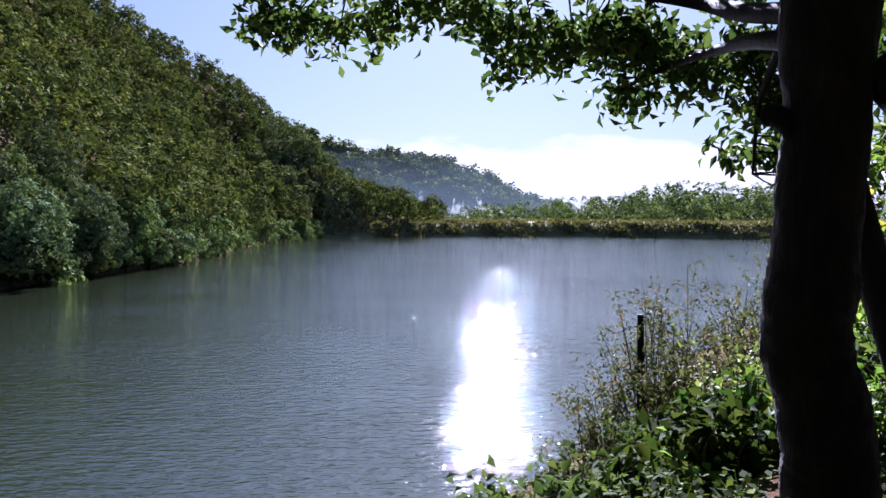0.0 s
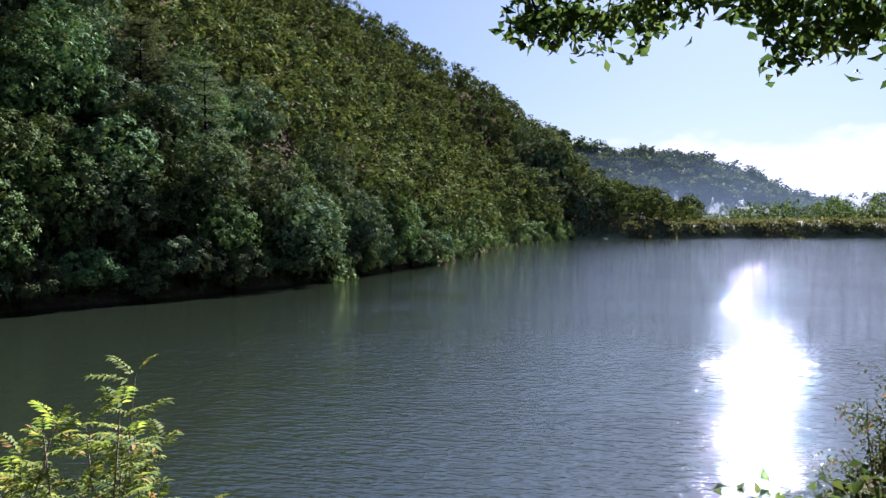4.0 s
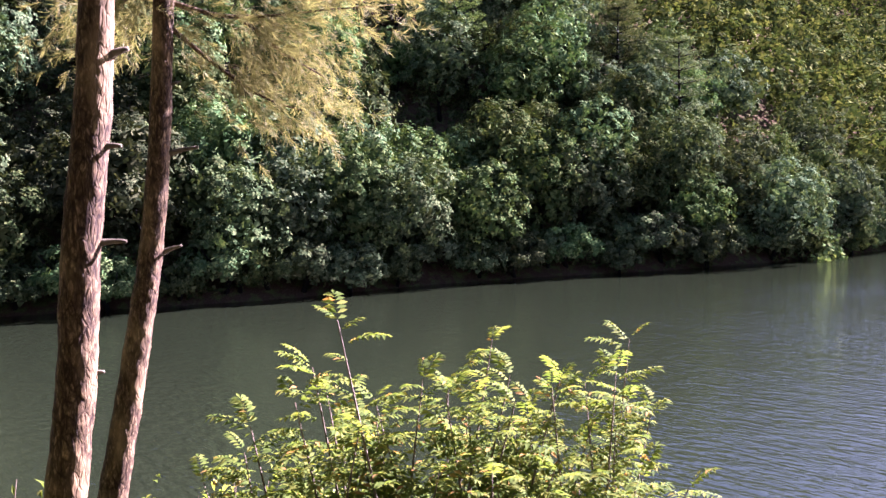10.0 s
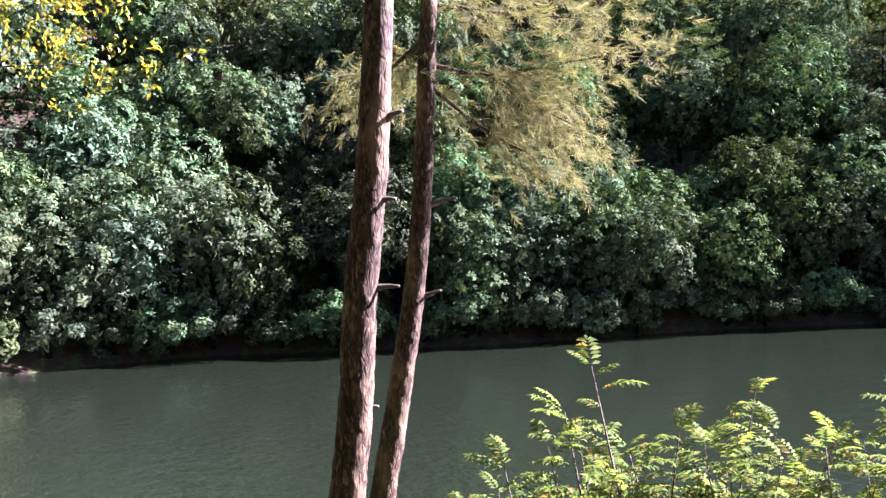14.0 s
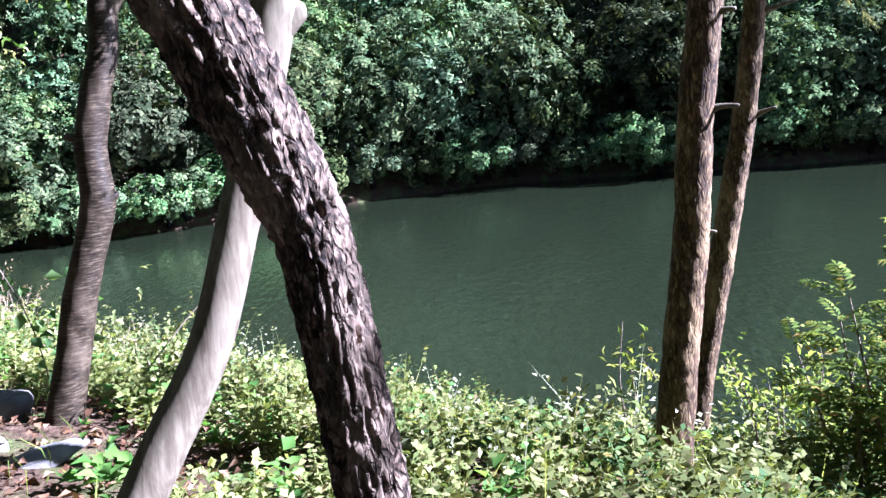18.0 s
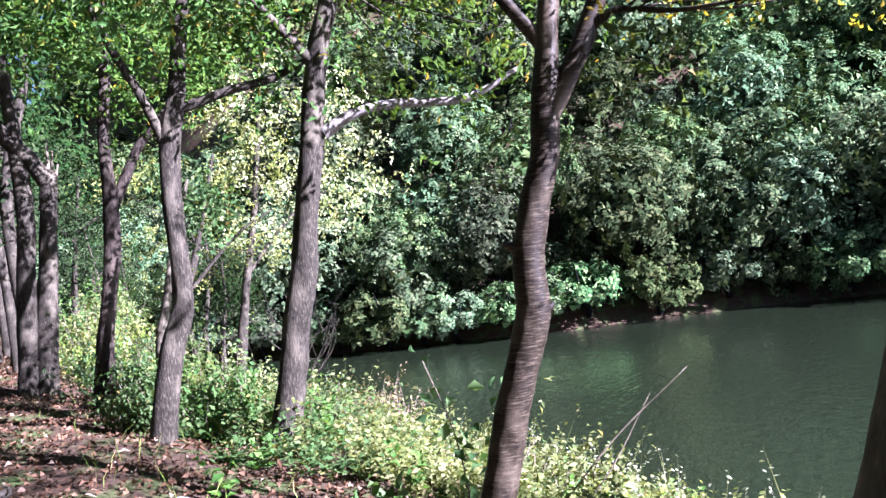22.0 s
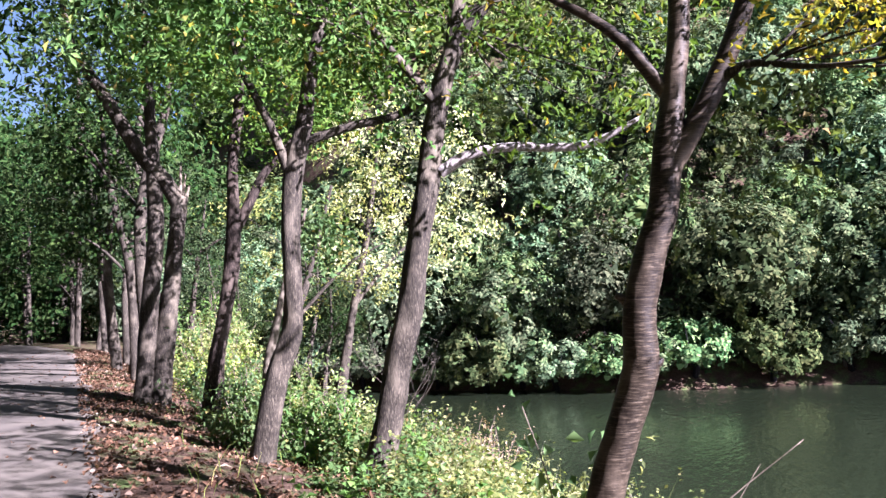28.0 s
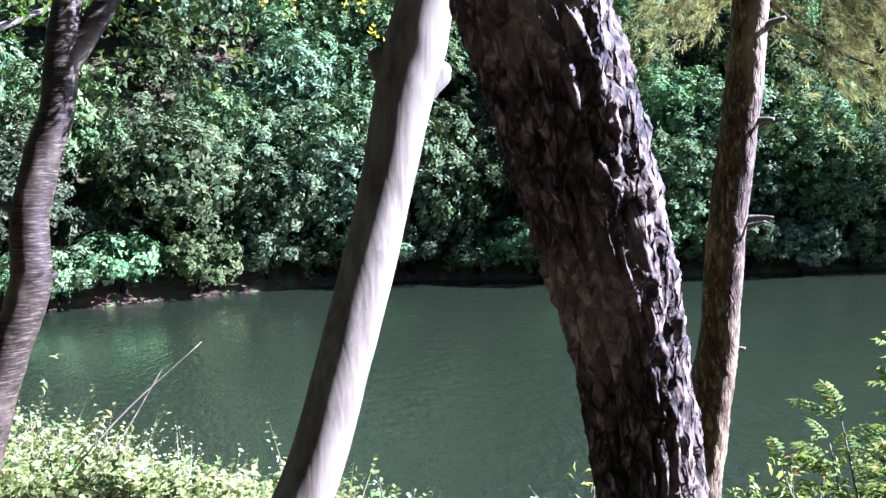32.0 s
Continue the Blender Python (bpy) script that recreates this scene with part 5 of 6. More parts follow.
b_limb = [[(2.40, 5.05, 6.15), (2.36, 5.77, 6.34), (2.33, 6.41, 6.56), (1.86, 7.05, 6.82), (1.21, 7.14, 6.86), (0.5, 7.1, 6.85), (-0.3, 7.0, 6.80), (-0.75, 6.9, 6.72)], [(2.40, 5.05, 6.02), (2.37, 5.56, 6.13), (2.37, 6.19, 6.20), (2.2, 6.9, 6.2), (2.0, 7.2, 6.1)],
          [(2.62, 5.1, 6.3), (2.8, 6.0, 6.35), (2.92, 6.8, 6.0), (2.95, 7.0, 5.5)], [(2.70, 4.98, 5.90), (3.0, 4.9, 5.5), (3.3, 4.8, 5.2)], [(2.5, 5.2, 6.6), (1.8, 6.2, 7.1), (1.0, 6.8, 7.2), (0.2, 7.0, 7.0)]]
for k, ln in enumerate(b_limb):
    wood(big, "branch", ln, [0.06, 0.045, 0.03, 0.018, 0.008] if k != 3 else [0.09, 0.07, 0.05], M_BARK_SHADED, 8, 30, 0.04, 24 + k)
gb = np.random.default_rng(91)


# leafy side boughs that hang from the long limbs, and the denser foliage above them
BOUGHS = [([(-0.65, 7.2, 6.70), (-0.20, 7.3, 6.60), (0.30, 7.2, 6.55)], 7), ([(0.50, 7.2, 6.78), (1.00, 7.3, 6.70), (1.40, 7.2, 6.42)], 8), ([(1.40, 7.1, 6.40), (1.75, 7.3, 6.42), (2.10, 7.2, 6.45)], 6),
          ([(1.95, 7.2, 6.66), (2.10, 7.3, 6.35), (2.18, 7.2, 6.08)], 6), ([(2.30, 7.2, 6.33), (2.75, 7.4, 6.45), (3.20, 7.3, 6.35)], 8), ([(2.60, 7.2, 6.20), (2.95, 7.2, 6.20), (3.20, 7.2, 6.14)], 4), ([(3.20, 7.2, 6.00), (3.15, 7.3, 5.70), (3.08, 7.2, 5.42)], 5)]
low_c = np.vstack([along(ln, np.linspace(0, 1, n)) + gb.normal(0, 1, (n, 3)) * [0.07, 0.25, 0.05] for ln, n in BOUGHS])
high_c = np.stack([gb.uniform(-0.7, 3.2, 40), gb.uniform(6.2, 8.0, 40), gb.uniform(6.9, 7.9, 40)], -1)
side_c = np.stack([gb.uniform(4.1, 4.9, 14), gb.uniform(6.8, 8.6, 14), gb.uniform(5.3, 7.1, 14)], -1)
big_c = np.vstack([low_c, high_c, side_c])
foliage(big, [clouds(gb, low_c, 84, (0.17, 0.22, 0.11), 0.115, 0.060, 0.9), clouds(gb, high_c, 90, (0.30, 0.30, 0.17), 0.115, 0.064, 0.8), clouds(gb, side_c, 70, (0.22, 0.25, 0.2), 0.115, 0.064, 0.8)], M_SHADED_LEAF)
limb_pts = np.vstack([spline(ln, 30) for k, ln in enumerate(b_limb) if k != 3])
for k, c in enumerate(big_c):
    root = limb_pts[np.argmin(np.linalg.norm(limb_pts - c, axis=1) + np.maximum(c[2] - limb_pts[:, 2], 0) * 0.3)]
    twigs(big, [tuple(c)], tuple(root), M_BARK_SHADED, 25 + k, 0.008)
# unseen foliage overhead, added to shade the track and cut its bounce light
big_shade_top = [(1.2, 4.4, 7.9), (2.6, 4.2, 8.2), (3.9, 5.0, 8.4), (1.6, 5.8, 8.6), (3.0, 6.4, 9.0), (0.6, 3.2, 8.2), (2.2, 3.0, 8.6), (3.6, 3.4, 9.0), (2.4, 5.0, 9.6), (1.2, 4.0, 9.4)]
shade_crown(big, big_shade_top, (1.0, 1.0, 0.5), 300, 509)
twigs(big, big_shade_top[:6], (2.58, 5.0, 7.6), M_BARK_SHADED, 26, 0.05)
lean_tree = thing("tree", (3.6, 5.2, 3.0), "dark stem leaning behind the thick trunk", "tree")
wood(lean_tree, "trunk", [(3.55, 5.3, 3.0), (3.30, 5.55, 4.2), (3.10, 5.66, 4.95), (2.96, 5.72, 5.5), (2.8, 5.8, 6.4)], [0.12, 0.11, 0.10, 0.09, 0.07], M_BARK_SHADED, 14)
foliage(lean_tree, [clouds(gb, [(3.3, 6.0, 6.4), (3.1, 6.5, 6.0), (3.5, 6.3, 5.6), (3.4, 5.9, 7.0)], 110, (0.4, 0.4, 0.35), 0.11, 0.06)], M_NEAR_LEAF)


def pinnate(rng, base, way, length, pairs):
    """One compound leaf: leaflets in pairs on an arching midrib."""
    t = np.linspace(0.18, 1.0, pairs)
    way = unit(np.asarray(way, float))
    side = unit(np.cross(way, [0, 0, 1.0]))
    mid = base + way * (t * length)[:, None] + np.array([0, 0, -1.0]) * (0.28 * length * t ** 2)[:, None]
    tang = unit(way + np.array([0, 0, -1.0]) * (0.56 * t)[:, None])
    size = length * 0.29 * (1 - 0.45 * np.abs(t - 0.55))
    up = unit(np.cross(side[None], tang))
    up = np.where(up[:, 2:3] < 0, -up, up)
    both = [leaves(mid, unit(tang * 0.45 + s * side + rng.normal(0, 0.08, (pairs, 3))), up + rng.normal(0, 0.15, (pairs, 3)), size * rng.uniform(0.85, 1.15, pairs), size * 0.40, 0.15, 0.25) for s in (1, -1)]
    both.append(leaves(mid[-1:], tang[-1:], up[-1:], size[-1:], size[-1:] * 0.34, 0.15, 0.15))
    return join(both)


def compound_shrub(name, label, stems, seed, material, length=0.34, per=11, bare=0.35, category="shrub"):
    """A shrub of upright shoots that bear compound leaves all round."""
    rng = np.random.default_rng(seed)
    ob = thing(name, stems[0][0], label, category)
    pieces, wands = [], []
    for ln in stems:
        wands.append(tube(ln, [0.016, 0.011, 0.004], 6, 14, 0.03, seed))
        for u in np.concatenate([np.linspace(bare, 0.97, per), [0.99, 1.0]]):
            c = along(ln, [u])[0]
            a = rng.uniform(0, 6.28)
            pieces.append(pinnate(rng, c, (math.cos(a), math.sin(a), rng.uniform(0.25, 0.9) + (u > 0.98) * 0.8), length * rng.uniform(0.6, 1.1) * (1.15 - 0.45 * u), 7))
    for v, f in wands:
        part("stem", mesh_of("stem", v - np.array(ob.location), f, M_TWIG), ob)
    foliage(ob, pieces, material, "foliage")
    return ob


gs = np.random.default_rng(55)
tips = [(-3.93, 3.85, 4.35), (-4.35, 3.75, 3.75), (-3.78, 5.07, 4.09), (-3.55, 6.37, 3.95), (-4.45, 3.95, 3.95), (-3.95, 4.55, 3.85), (-3.60, 5.60, 3.75), (-3.75, 6.05, 3.6), (-4.75, 3.55, 3.35), (-4.2, 4.3, 3.7), (-3.85, 4.9, 3.65),
        (-3.7, 5.35, 3.45), (-3.4, 6.0, 3.3), (-4.9, 3.3, 3.15), (-4.05, 4.1, 3.4), (-3.5, 6.6, 3.35), (-4.5, 4.5, 3.3), (-4.1, 5.0, 3.3), (-4.0, 5.7, 3.2), (-3.3, 5.2, 3.2), (-3.6, 4.4, 3.3), (-4.9, 3.9, 3.0)]
tips += [(x + gs.normal(0, 0.35), y + gs.normal(0, 0.35), 3.1 + gs.uniform(-0.6, 0.35)) for x, y in ((-4.7, 3.5), (-4.4, 4.0), (-4.1, 4.4), (-4.0, 4.8), (-3.9, 5.2), (-3.8, 5.6), (-3.7, 6.0), (-3.6, 6.3), (-4.4, 4.6), (-4.3, 5.2), (-4.1, 5.8), (-3.4, 5.4), (-3.5, 4.8), (-3.8, 4.2), (-4.6, 3.8), (-4.2, 4.2), (-4.0, 5.0), (-3.8, 5.4), (-3.7, 5.8), (-4.2, 4.8), (-4.4, 4.3), (-3.6, 5.1), (-3.7, 4.6), (-3.9, 6.2), (-4.8, 4.2), (-4.5, 5.4))]
tips += [(-4.3 + 0.9 * u + gs.normal(0, 0.2), 3.8 + 2.5 * u + gs.normal(0, 0.2), gs.uniform(3.35, 3.85)) for u in np.linspace(0, 1, 16)]
stems = []
for tx, ty, tz in tips:
    bx, by = tx * 0.72 - 1.15 + gs.normal(0, 0.18), ty * 0.72 + 1.35 + gs.normal(0, 0.22)
    bz = float(land(bx, by)) - 0.05
    stems.append([(bx, by, bz), ((bx + tx) / 2 + gs.normal(0, 0.07), (by + ty) / 2 + gs.normal(0, 0.07), (bz + tz) / 2), (tx, ty, tz)])
compound_shrub("sumac_bush", "bright yellow-green sumac bush with feathered leaves on tall shoots", stems, 56, M_SUMAC, 0.46, 22, 0.2)


def leaf_shrub(name, label, centre, radii, count, length, width, material, seed, stems_n=9, category="shrub", bare=0.0):
    """A loose twiggy shrub: fine stems from the ground, leaves along them."""
    rng = np.random.default_rng(seed)
    x, y = centre
    z = float(land(x, y))
    ob = thing(name, (x, y, z), label, category)
    wands, pieces = [], []
    for k in range(stems_n):
        a = rng.uniform(0, 6.28)
        r = rng.uniform(0.2, 1.0)
        tip = np.array([x + math.cos(a) * radii[0] * r, y + math.sin(a) * radii[1] * r, z + radii[2] * rng.uniform(0.55, 1.05) * (1.1 - 0.4 * r)])
        root = np.array([x + math.cos(a) * 0.25 * radii[0], y + math.sin(a) * 0.25 * radii[1], z - 0.1])
        ln = [root, root * [0.6, 0.6, 0.4] + tip * [0.4, 0.4, 0.6] + [*rng.normal(0, 0.08, 2), 0], tip]
        wands.append(tube(ln, [0.012, 0.008, 0.003], 5, 10, 0.03, seed + k))
        n = count // stems_n
        u = rng.uniform(0.15 + bare, 1.0, n)
        shoots = rng.normal(0, 1, (8, 3)) * 0.22 * np.array(radii).mean()
        k8 = rng.integers(0, 8, n)
        c = along(ln, (k8 + 1.5) / 9.5) + shoots[k8] * rng.uniform(0, 1.2, (n, 1)) + rng.normal(0, 0.035, (n, 3))
        way = unit(rng.normal(0, 0.7, (n, 3)) + [0, 0, 0.1])
        pieces.append(leaves(c, way, unit(rng.normal(0, 0.5, (n, 3)) + [0, 0, 0.9]), length * rng.uniform(0.6, 1.25, n), width * rng.uniform(0.7, 1.2, n)))
    for v, f in wands:
        part("stem", mesh_of("stem", v - np.array(ob.location), f, M_TWIG), ob)
    foliage(ob, pieces, material, "foliage")
    return ob


M_BUSH = leaf_material("bush_leaf", (0.020, 0.030, 0.011), (0.036, 0.046, 0.017), (0.075, 0.065, 0.034), 0.26, (0.12, 0.04, 0.03), 0.7, 0.1, 0.03)
M_DRY = leaf_material("dry_plant", (0.170, 0.130, 0.060), (0.280, 0.220, 0.110), (0.380, 0.310, 0.190), 0.35, rough=0.8)
M_BROAD = leaf_material("broad_leaf", (0.045, 0.085, 0.022), (0.070, 0.120, 0.030), (0.105, 0.155, 0.042), 0.42, rough=0.6, shine=0.1)
leaf_shrub("bush", "tall twiggy olive-green bush with small glossy leaves by the post", (3.75, 12.2), (0.95, 0.9, 2.9), 5600, 0.078, 0.034, M_BUSH, 71, 34)
leaf_shrub("bush", "low reddish twiggy bush at the water's edge", (2.9, 11.7), (0.8, 0.7, 1.6), 3400, 0.074, 0.032, M_BUSH, 72, 26)
leaf_shrub("bush", "spreading olive bush with fine stems", (4.9, 11.6), (1.2, 1.1, 2.4), 5600, 0.076, 0.034, M_BUSH, 73, 32)
leaf_shrub("bush", "dense dark olive bush below the twiggy ones", (4.0, 10.6), (1.2, 1.0, 1.6), 4200, 0.078, 0.036, M_BUSH, 81, 26)
leaf_shrub("bush", "low green bush under the twiggy ones", (3.3, 9.6), (1.1, 1.0, 0.95), 3000, 0.08, 0.042, M_SHADED_LEAF, 74, 22)
leaf_shrub("bush", "low yellow-green bush beside the thick trunk", (4.2, 9.0), (1.0, 0.9, 1.0), 2600, 0.085, 0.045, M_BROAD, 82, 22)
leaf_shrub("bush", "bright green leafy shrub behind the thick trunk", (4.9, 8.4), (0.9, 0.9, 1.5), 2200, 0.09, 0.05, M_BROAD, 79, 20)
leaf_shrub("bush", "sunlit green shrub on the slope past the thick trunk", (6.4, 11.5), (1.3, 1.3, 1.6), 3000, 0.08, 0.04, M_WEED, 83, 24)
leaf_shrub("bush", "low green shrub at the foot of the thick trunk", (3.5, 6.6), (0.7, 0.7, 0.8), 1200, 0.09, 0.05, M_NEAR_LEAF, 80, 16)
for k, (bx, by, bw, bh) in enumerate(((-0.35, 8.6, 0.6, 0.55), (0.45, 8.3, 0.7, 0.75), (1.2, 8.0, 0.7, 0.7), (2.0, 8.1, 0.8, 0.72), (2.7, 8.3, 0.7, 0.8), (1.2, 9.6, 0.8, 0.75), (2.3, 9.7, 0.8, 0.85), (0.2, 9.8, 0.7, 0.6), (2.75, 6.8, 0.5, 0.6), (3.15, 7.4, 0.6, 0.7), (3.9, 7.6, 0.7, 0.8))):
    leaf_shrub("broad_leaved_plant", "broad-leaved green plant with backlit leaves over the slope", (bx, by), (bw, bw * 0.8, bh), 420, 0.15, 0.095, M_SHADED_LEAF, 84 + k, 12, "plant")
leaf_shrub("bush", "leafy shrub beside the slim pine", (-5.7, 3.6), (0.8, 0.8, 1.5), 1300, 0.075, 0.035, M_WEED, 75, 14)
leaf_shrub("bush", "leafy shrub behind the sumac shoots", (-5.6, 5.2), (1.0, 1.0, 1.4), 1500, 0.08, 0.035, M_WEED, 76, 14)
leaf_shrub("weed", "tall pale weed stalk standing beside the pine", (-5.69, 2.35), (0.10, 0.10, 1.75), 90, 0.11, 0.035, M_WEED, 77, 3, "plant", 0.35)
leaf_shrub("dry_bush", "dry straw-coloured bush on the sunlit bank", (-11.6, -5.9), (0.75, 0.75, 1.45), 1400, 0.07, 0.02, M_DRY, 78, 26, "plant")

for k, (bx, by, bh) in enumerate(((-15.2, -15.6, 2.4), (-16.6, -17.2, 3.2), (-18.2, -18.4, 3.0), (-19.8, -20.0, 3.6), (-21.6, -21.4, 3.4), (-16.0, -14.0, 1.8), (-23.4, -23.0, 3.8))):
    leaf_shrub("bush", "tall sunlit yellow-green bush behind the lakeside stems", (bx, by), (1.3, 1.3, bh), 1700, 0.13, 0.06, (M_WEED, M_BROAD)[k % 2], 140 + k, 18)

post = thing("post", (3.41, 11.93, 2.0), "weathered dark wooden post standing at the bank", "post")
wood(post, "shaft", [(3.42, 11.93, 1.7), (3.41, 11.93, 2.97), (3.39, 11.93, 3.87)], [0.06, 0.055, 0.045], M_BARK_SHADED, 8, 16, 0.05, 5)

# a broad-leaved climber beside the cherry, with bare stalks
climber = thing("climber", (-5.5, -2.2, 3.0), "broad green climber leaves among bare arching stalks", "plant")
cl = [[(-5.5, -2.2, 2.8), (-5.55, -2.3, 3.7), (-5.45, -2.45, 4.35)], [(-5.5, -2.2, 2.8), (-5.5, -2.0, 3.6), (-5.6, -1.9, 4.1)], [(-5.3, -1.9, 2.8), (-5.6, -1.2, 3.6), (-5.9, -0.6, 4.1)], [(-5.3, -1.9, 2.8), (-5.7, -1.3, 3.3), (-6.0, -0.9, 3.9)], [(-5.4, -2.3, 2.8), (-5.2, -2.6, 3.4), (-5.0, -2.8, 3.6)]]
for k, ln in enumerate(cl):
    wood(climber, "stalk", ln, [0.008, 0.006, 0.003], M_TWIG, 5, 14, 0.03, 60 + k)
foliage(climber, [spray(gs, cl[k], 26, 0.12, 0.13, 0.085, 0.3) for k in (0, 1, 4)], M_BROAD, "foliage")


def near_side(rng, n, s0, s1, w0, w1):
    """Places on the bank, no further out than the plants grow there."""
    s, w = rng.uniform(s0, s1, n), rng.uniform(w0, w1, n)
    ok = w < np.interp(s, [-26, -14, -8, -3, 1, 16], [6.6, 6.8, 6.8, 7.0, 7.5, 8.2]) + rng.normal(0, 0.25, n)
    p = at_road(0, 0) + s[ok][:, None] * ROAD_WAY + w[ok][:, None] * TO_WATER
    tall = np.interp(s[ok], [-8, -2, 1, 6, 9], [0.6, 0.6, 0.52, 0.6, 1.0]) * (0.8 + 0.75 * lumps(p[:, 0], p[:, 1], 1.9))
    return p[:, 0], p[:, 1], np.clip(tall, 0.35, 1.6)


def weeds(rng, x, y, tall, shoots, per, height, length, width, form=diamonds, lean=0.4):
    """Leafy weeds: each plant has a few leaning shoots with leaves along them, and thin stalks."""
    m = len(x) * shoots
    root = np.repeat(np.stack([x, y, land(x, y)], -1), shoots, 0) + rng.normal(0, 1, (m, 3)) * [0.07, 0.07, 0]
    h = np.repeat(height * tall, shoots) * rng.uniform(0.35, 1.55, m)
    way = unit(np.stack([rng.normal(0, lean, m), rng.normal(0, lean, m), np.ones(m)], -1))
    n = m * per
    t = rng.uniform(0.12, 1.0, n) ** 0.8
    base = np.repeat(root, per, 0) + np.repeat(way * h[:, None], per, 0) * t[:, None] + rng.normal(0, 0.025, (n, 3))
    a = rng.uniform(0, 6.28, n)
    out = unit(np.stack([np.cos(a), np.sin(a), rng.uniform(-0.2, 0.8, n)], -1) + np.repeat(way, per, 0) * 0.3)
    up = unit(rng.normal(0, 0.35, (n, 3)) + [0, 0, 1])
    lv = form(base, out, up, length * rng.uniform(0.6, 1.3, n) * (1.25 - 0.6 * t), width * rng.uniform(0.7, 1.3, n))
    st = diamonds(root, way, rng.normal(0, 1, (m, 3)), h * 1.05, np.full(m, 0.007), 0.0)
    return (lv, st) if form is diamonds else (lv,)


def weed_mat(name, label, material, rows):
    pieces = []
    for n, s0, s1, w0, w1, shoots, per, h, length, width, form in rows:
        x, y, tall = near_side(gw, n, s0, s1, w0, w1)
        pieces += weeds(gw, x, y, tall, shoots, per, h, length, width, form)
    tagged(new(name, mesh_of(name, *join(pieces), material)), label, "weeds", kind="stuff")


gw = np.random.default_rng(14)
M_PALE_WEED = leaf_material("pale_weed", (0.17, 0.19, 0.08), (0.28, 0.30, 0.14), (0.44, 0.43, 0.27), 0.35, rough=0.7, shine=0.1)
weed_mat("bank_weeds", "sunlit bright green weeds covering the sloping bank", M_WEED,
         [(240, 0.2, 2.6, 1.7, 8.0, 6, 14, 0.62, 0.075, 0.036, diamonds), (150, 2.6, 4.2, 2.9, 8.0, 6, 14, 0.62, 0.075, 0.036, diamonds), (330, 4.0, 7.5, 3.0, 8.0, 6, 14, 0.58, 0.078, 0.042, diamonds), (420, 7, 16, 2.6, 8.4, 6, 11, 0.66, 0.090, 0.046, diamonds),
          (220, 15, 40, 2.2, 9.0, 5, 8, 0.8, 0.11, 0.055, diamonds), (60, -5, 0.5, 3.4, 7.0, 5, 10, 0.5, 0.075, 0.036, diamonds)])
weed_mat("bushy_weeds", "dense low green weeds with small leaves", M_NEAR_LEAF,
         [(260, 0, 9, 3.4, 8.0, 6, 9, 0.55, 0.075, 0.038, diamonds), (160, 7, 20, 2.0, 4.5, 6, 10, 0.6, 0.09, 0.05, diamonds)])
# weeds of the backlit slope, their shade put into the leaf colour
weed_mat("shade_weeds", "dense dark green weeds on the backlit slope", M_SHADED_LEAF,
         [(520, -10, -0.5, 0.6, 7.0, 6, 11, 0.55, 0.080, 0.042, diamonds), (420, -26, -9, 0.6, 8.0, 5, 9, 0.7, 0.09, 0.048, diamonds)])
weed_mat("pale_weeds", "pale flowering weeds standing among the green ones", M_PALE_WEED,
         [(60, 0.3, 6, 3.0, 8.0, 3, 14, 0.95, 0.060, 0.026, diamonds), (70, 0.8, 16, 4.0, 8.8, 3, 16, 0.75, 0.060, 0.030, diamonds), (90, 5.5, 10, 3.4, 7.0, 4, 14, 0.55, 0.065, 0.032, diamonds)])
weed_mat("broad_weeds", "broad-leaved green plants among the weeds", M_BROAD,
         [(110, -8, 10, 1.4, 8.0, 3, 7, 0.5, 0.12, 0.08, leaves), (90, 3, 16, 2.8, 6, 3, 7, 0.6, 0.12, 0.08, leaves)])
for k, (bx, by, bw, bh, mat) in enumerate(((-8.1, -6.4, 0.8, 1.0, M_NEAR_LEAF), (-7.7, -7.2, 0.7, 0.8, M_NEAR_LEAF), (-8.8, -7.6, 0.9, 1.1, M_BROAD), (-9.3, -8.8, 0.9, 1.1, M_NEAR_LEAF), (-8.5, -5.4, 0.8, 0.8, M_NEAR_LEAF), (-10.2, -10.2, 1.0, 1.2, M_BROAD),
                                           (-11.0, -8.6, 1.1, 1.2, M_WEED), (-9.6, -6.4, 1.1, 1.0, M_WEED), (-8.9, -4.2, 0.9, 0.8, M_WEED), (-7.4, -2.6, 0.9, 0.75, M_WEED), (-6.6, -1.6, 0.7, 0.65, M_WEED), (-12.4, -12.6, 1.2, 1.3, M_WEED))):
    leaf_shrub("bush", "leafy green undergrowth at the edge of the lakeside bank", (bx, by), (bw, bw, bh), 1500, 0.085, 0.045, mat, 120 + k, 16)
x, y, tall = near_side(gw, 9000, -1, 14, 0.5, 8.8)
keep = gw.random(len(x)) < np.where((x - ROAD_IN[0]) * TO_WATER[0] + (y - ROAD_IN[1]) * TO_WATER[1] < 3.3, 0.06, 0.9)
x, y = x[keep], y[keep]
n = len(x)
blade = diamonds(np.stack([x, y, land(x, y)], -1), unit(np.stack([gw.normal(0, 0.4, n), gw.normal(0, 0.4, n), np.ones(n)], -1)), gw.normal(0, 1, (n, 3)), gw.uniform(0.12, 0.40, n), np.full(n, 0.008), 0.3)
tagged(new("grass", mesh_of("grass", *blade, M_WEED)), "thin green grass blades scattered over the bank", "grass", kind="stuff")

# dry leaves on the strip between the track and the weeds
M_LITTER = leaf_material("dry_leaf", (0.045, 0.025, 0.014), (0.092, 0.053, 0.029), (0.180, 0.115, 0.070), 0.15, (0.30, 0.24, 0.18), 0.85, 0.05, 0.05)
n = 21000
s = gw.uniform(-4, 40, n) ** 1.0
w = np.where(gw.random(n) < 0.93, gw.uniform(-0.12, 3.9, n), gw.uniform(-3.7, 0.1, n))
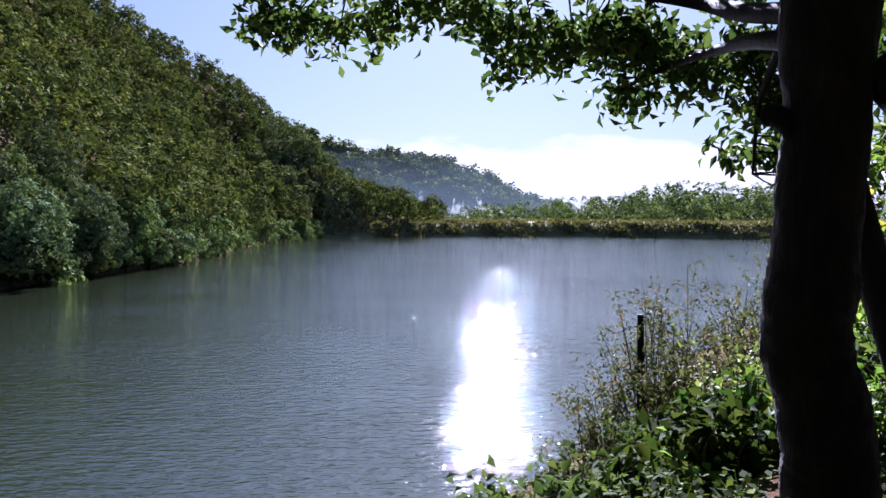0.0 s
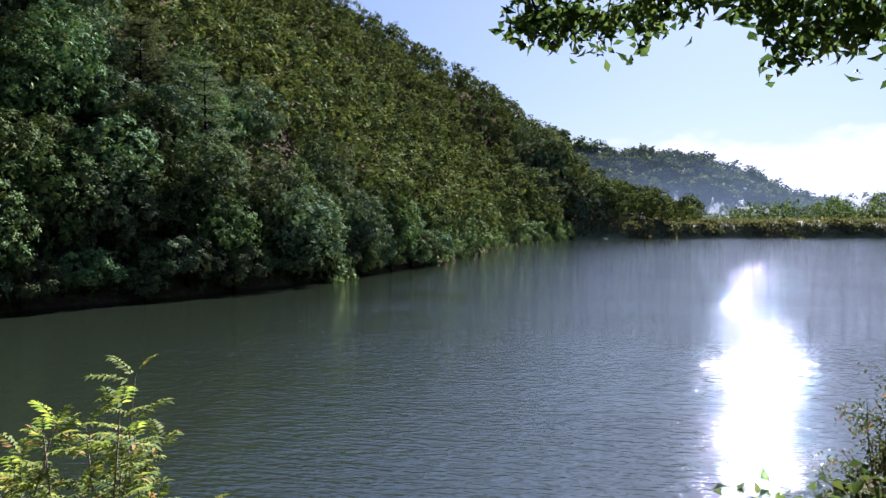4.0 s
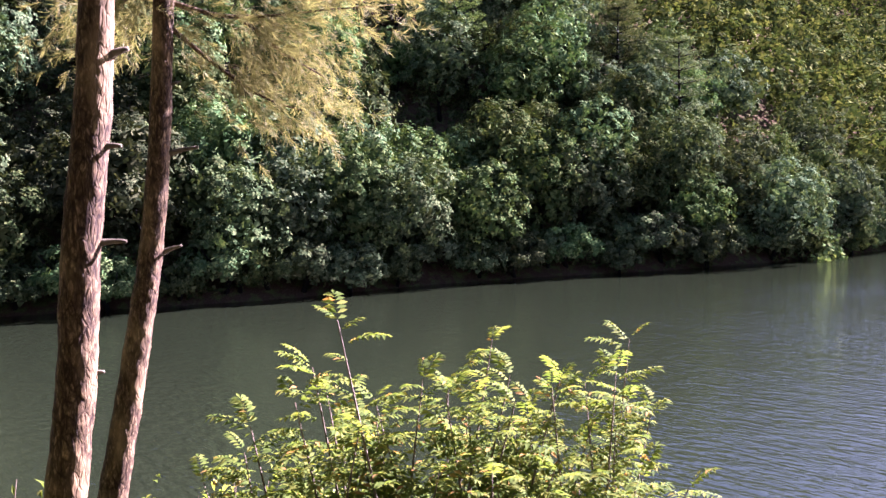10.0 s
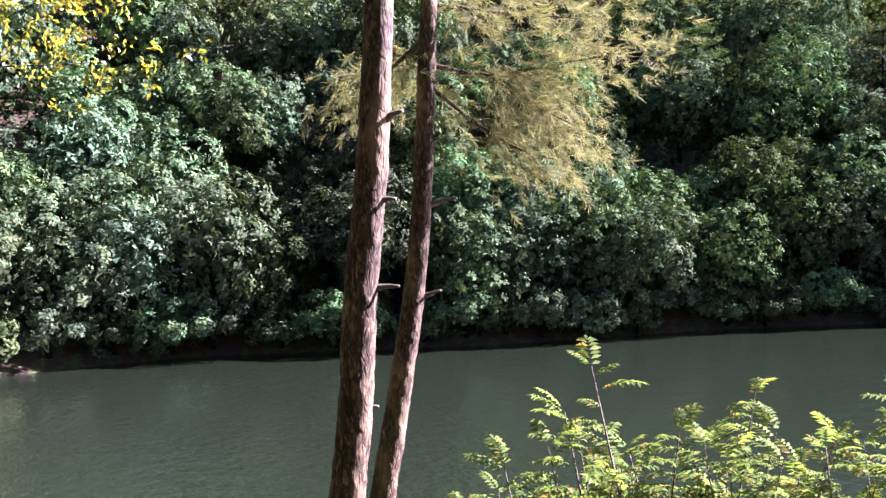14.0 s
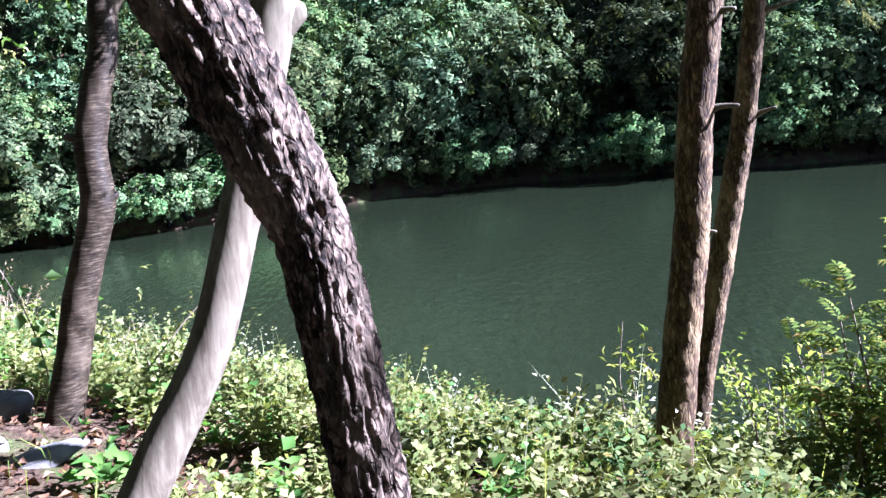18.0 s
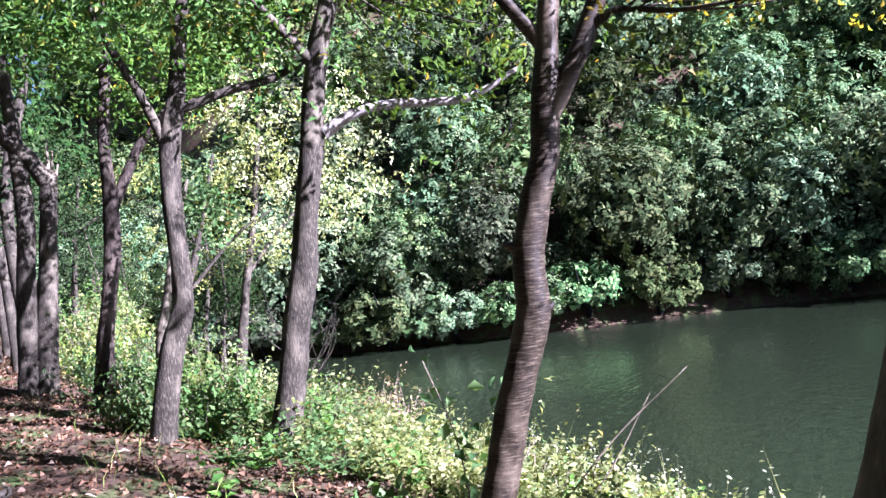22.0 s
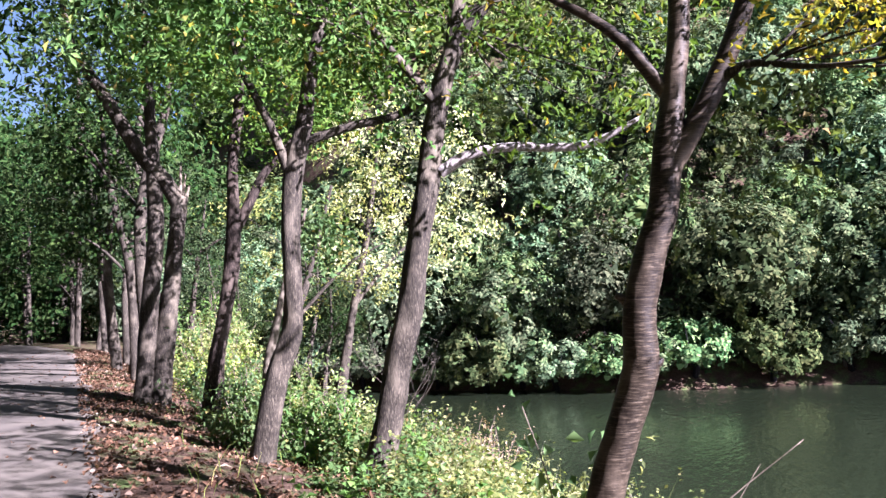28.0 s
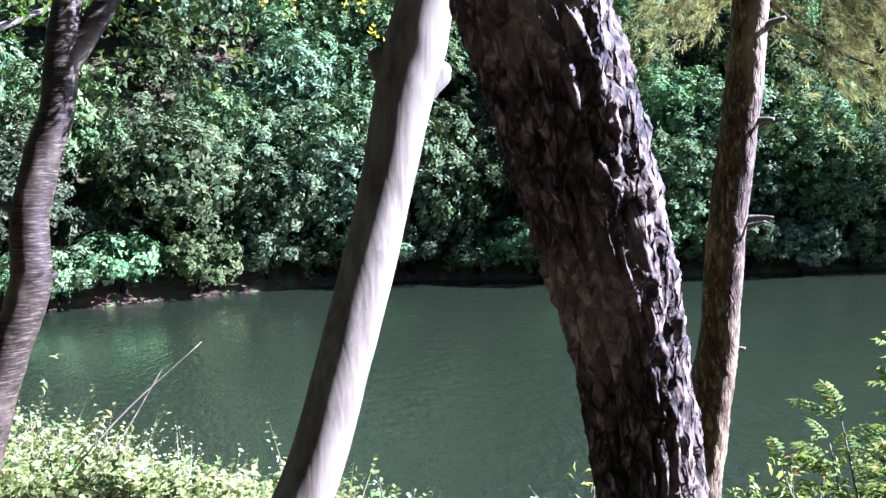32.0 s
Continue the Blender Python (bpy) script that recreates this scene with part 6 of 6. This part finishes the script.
keep = (w > -0.15) | (gw.random(n) < 0.35)
s, w = s[keep], w[keep]
n = len(s)
p = ROAD_IN + s[:, None] * ROAD_WAY + w[:, None] * TO_WATER
zz = np.where(w > 0.12, land(p[:, 0], p[:, 1]) + gw.uniform(0.005, 0.05, n), ROAD_Z + 0.055)
litter = leaves(np.stack([p[:, 0], p[:, 1], zz], -1), unit(np.stack([gw.normal(0, 1, n), gw.normal(0, 1, n), gw.normal(0, 0.25, n)], -1)), unit(gw.normal(0, 0.35, (n, 3)) + [0, 0, 1]), gw.uniform(0.04, 0.085, n) * np.where(gw.random(n) < 0.08, 1.9, 1.0), gw.uniform(0.028, 0.06, n) * 1.2, 0.35, 0.25)
tagged(new("leaf_litter", mesh_of("leaf_litter", *litter, M_LITTER)), "curled brown dry leaves strewn beside the track", "leaf litter", kind="stuff")

# stones and a slab of bark in the litter
M_STONE = plain_material("grey_stone", (0.065, 0.058, 0.055), (0.150, 0.138, 0.130), 9, 0.85, 0.5)


def stone(place, size, seed, label):
    bm = bmesh.new()
    bmesh.ops.create_icosphere(bm, subdivisions=3, radius=1.0)
    for v in bm.verts:
        k = 1 + 0.28 * noise.noise(v.co * 1.3 + Vector((seed, 0, 0))) + 0.10 * noise.noise(v.co * 4 + Vector((0, seed, 0)))
        v.co = Vector((v.co.x * size[0], v.co.y * size[1], v.co.z * size[2])) * k
    for f in bm.faces:
        f.smooth = True
    me = bpy.data.meshes.new("stone")
    bm.to_mesh(me)
    bm.free()
    me.materials.append(M_STONE)
    ob = tagged(new("stone", me), label, "stone", "stones on the bank")
    ob.location = (place[0], place[1], float(land(place[0], place[1])) + size[2] * 0.35)
    ob.rotation_euler = (0.1, -0.15, seed)
    return ob


stone((-5.11, -2.38), (0.22, 0.17, 0.15), 1.0, "rounded grey stone half buried at the bank's edge")
stone((-4.04, -1.65), (0.26, 0.14, 0.05), 2.2, "flat pale stone slab lying in dry leaves")
stone((-4.35, -2.15), (0.24, 0.12, 0.04), 4.1, "thin flat grey stone in the leaf litter")
stone((-4.9, -4.4), (0.09, 0.07, 0.05), 5.3, "small grey stone among brown leaves")


# bare branches: a dead tree at the lake's narrow end, dead shrubs on the far shore
def bare_tree(place, height, spread, seed, label, material, count=26, r=0.05):
    rng = np.random.default_rng(seed)
    x, y = place
    z = float(land(x, y))
    ob = thing("dead_tree", (x, y, z), label, "tree", "dead trees")
    pieces = []
    for k in range(count):
        a = rng.uniform(0, 6.28)
        q = np.array([math.cos(a), math.sin(a), 0]) * spread * rng.uniform(0.4, 1.0)
        root = np.array([0, 0, height * rng.uniform(0.1, 0.6)])
        tip = q + [0, 0, height * rng.uniform(0.5, 1.0)]
        pieces.append(tube([root, (root + tip) / 2 + rng.normal(0, spread * 0.12, 3), tip], [r * 0.5, r * 0.3, r * 0.1], 5, 9, 0.05, seed + k))
        for m in range(3):
            c = root + (tip - root) * rng.uniform(0.4, 0.9)
            pieces.append(tube([c, c + rng.normal(0, spread * 0.22, 3)], [r * 0.2, r * 0.06], 4, 5, 0.05, seed + k + m))
    for v, f in pieces:
        part("branch", mesh_of("branch", v, f, material), ob)
    part("trunk", mesh_of("trunk", *tube([(0, 0, -0.3), (0.1, 0, height * 0.4), (0.05, 0.1, height * 0.75)], [r * 1.6, r * 1.2, r * 0.5], 8, 10, 0.05, seed), material), ob)
    return ob


bare_tree((-18.6, -12.2), 4.6, 1.7, 3, "dead grey tree with tangled bare branches over the water", M_BARK_GREY, 14, 0.03)
bare_tree((-43.9, 0.8), 5.5, 2.2, 4, "leafless purplish shrub on the dark far shore", M_BARK_GREY, 22, 0.06)
bare_tree((-43.2, -2.3), 2.6, 0.5, 5, "grey dead stems standing at the water's edge", M_BARK_PALE, 5, 0.09)


# stubs, knots and splinters sit on the stem that bears them
for ob in list(bpy.data.objects):
    if ob.parent and ob.name.split(".")[0] in ("branch_stub", "knot", "splinter"):
        ob.parent = [c for c in ob.parent.children if c.name.split(".")[0] == "trunk"][0]
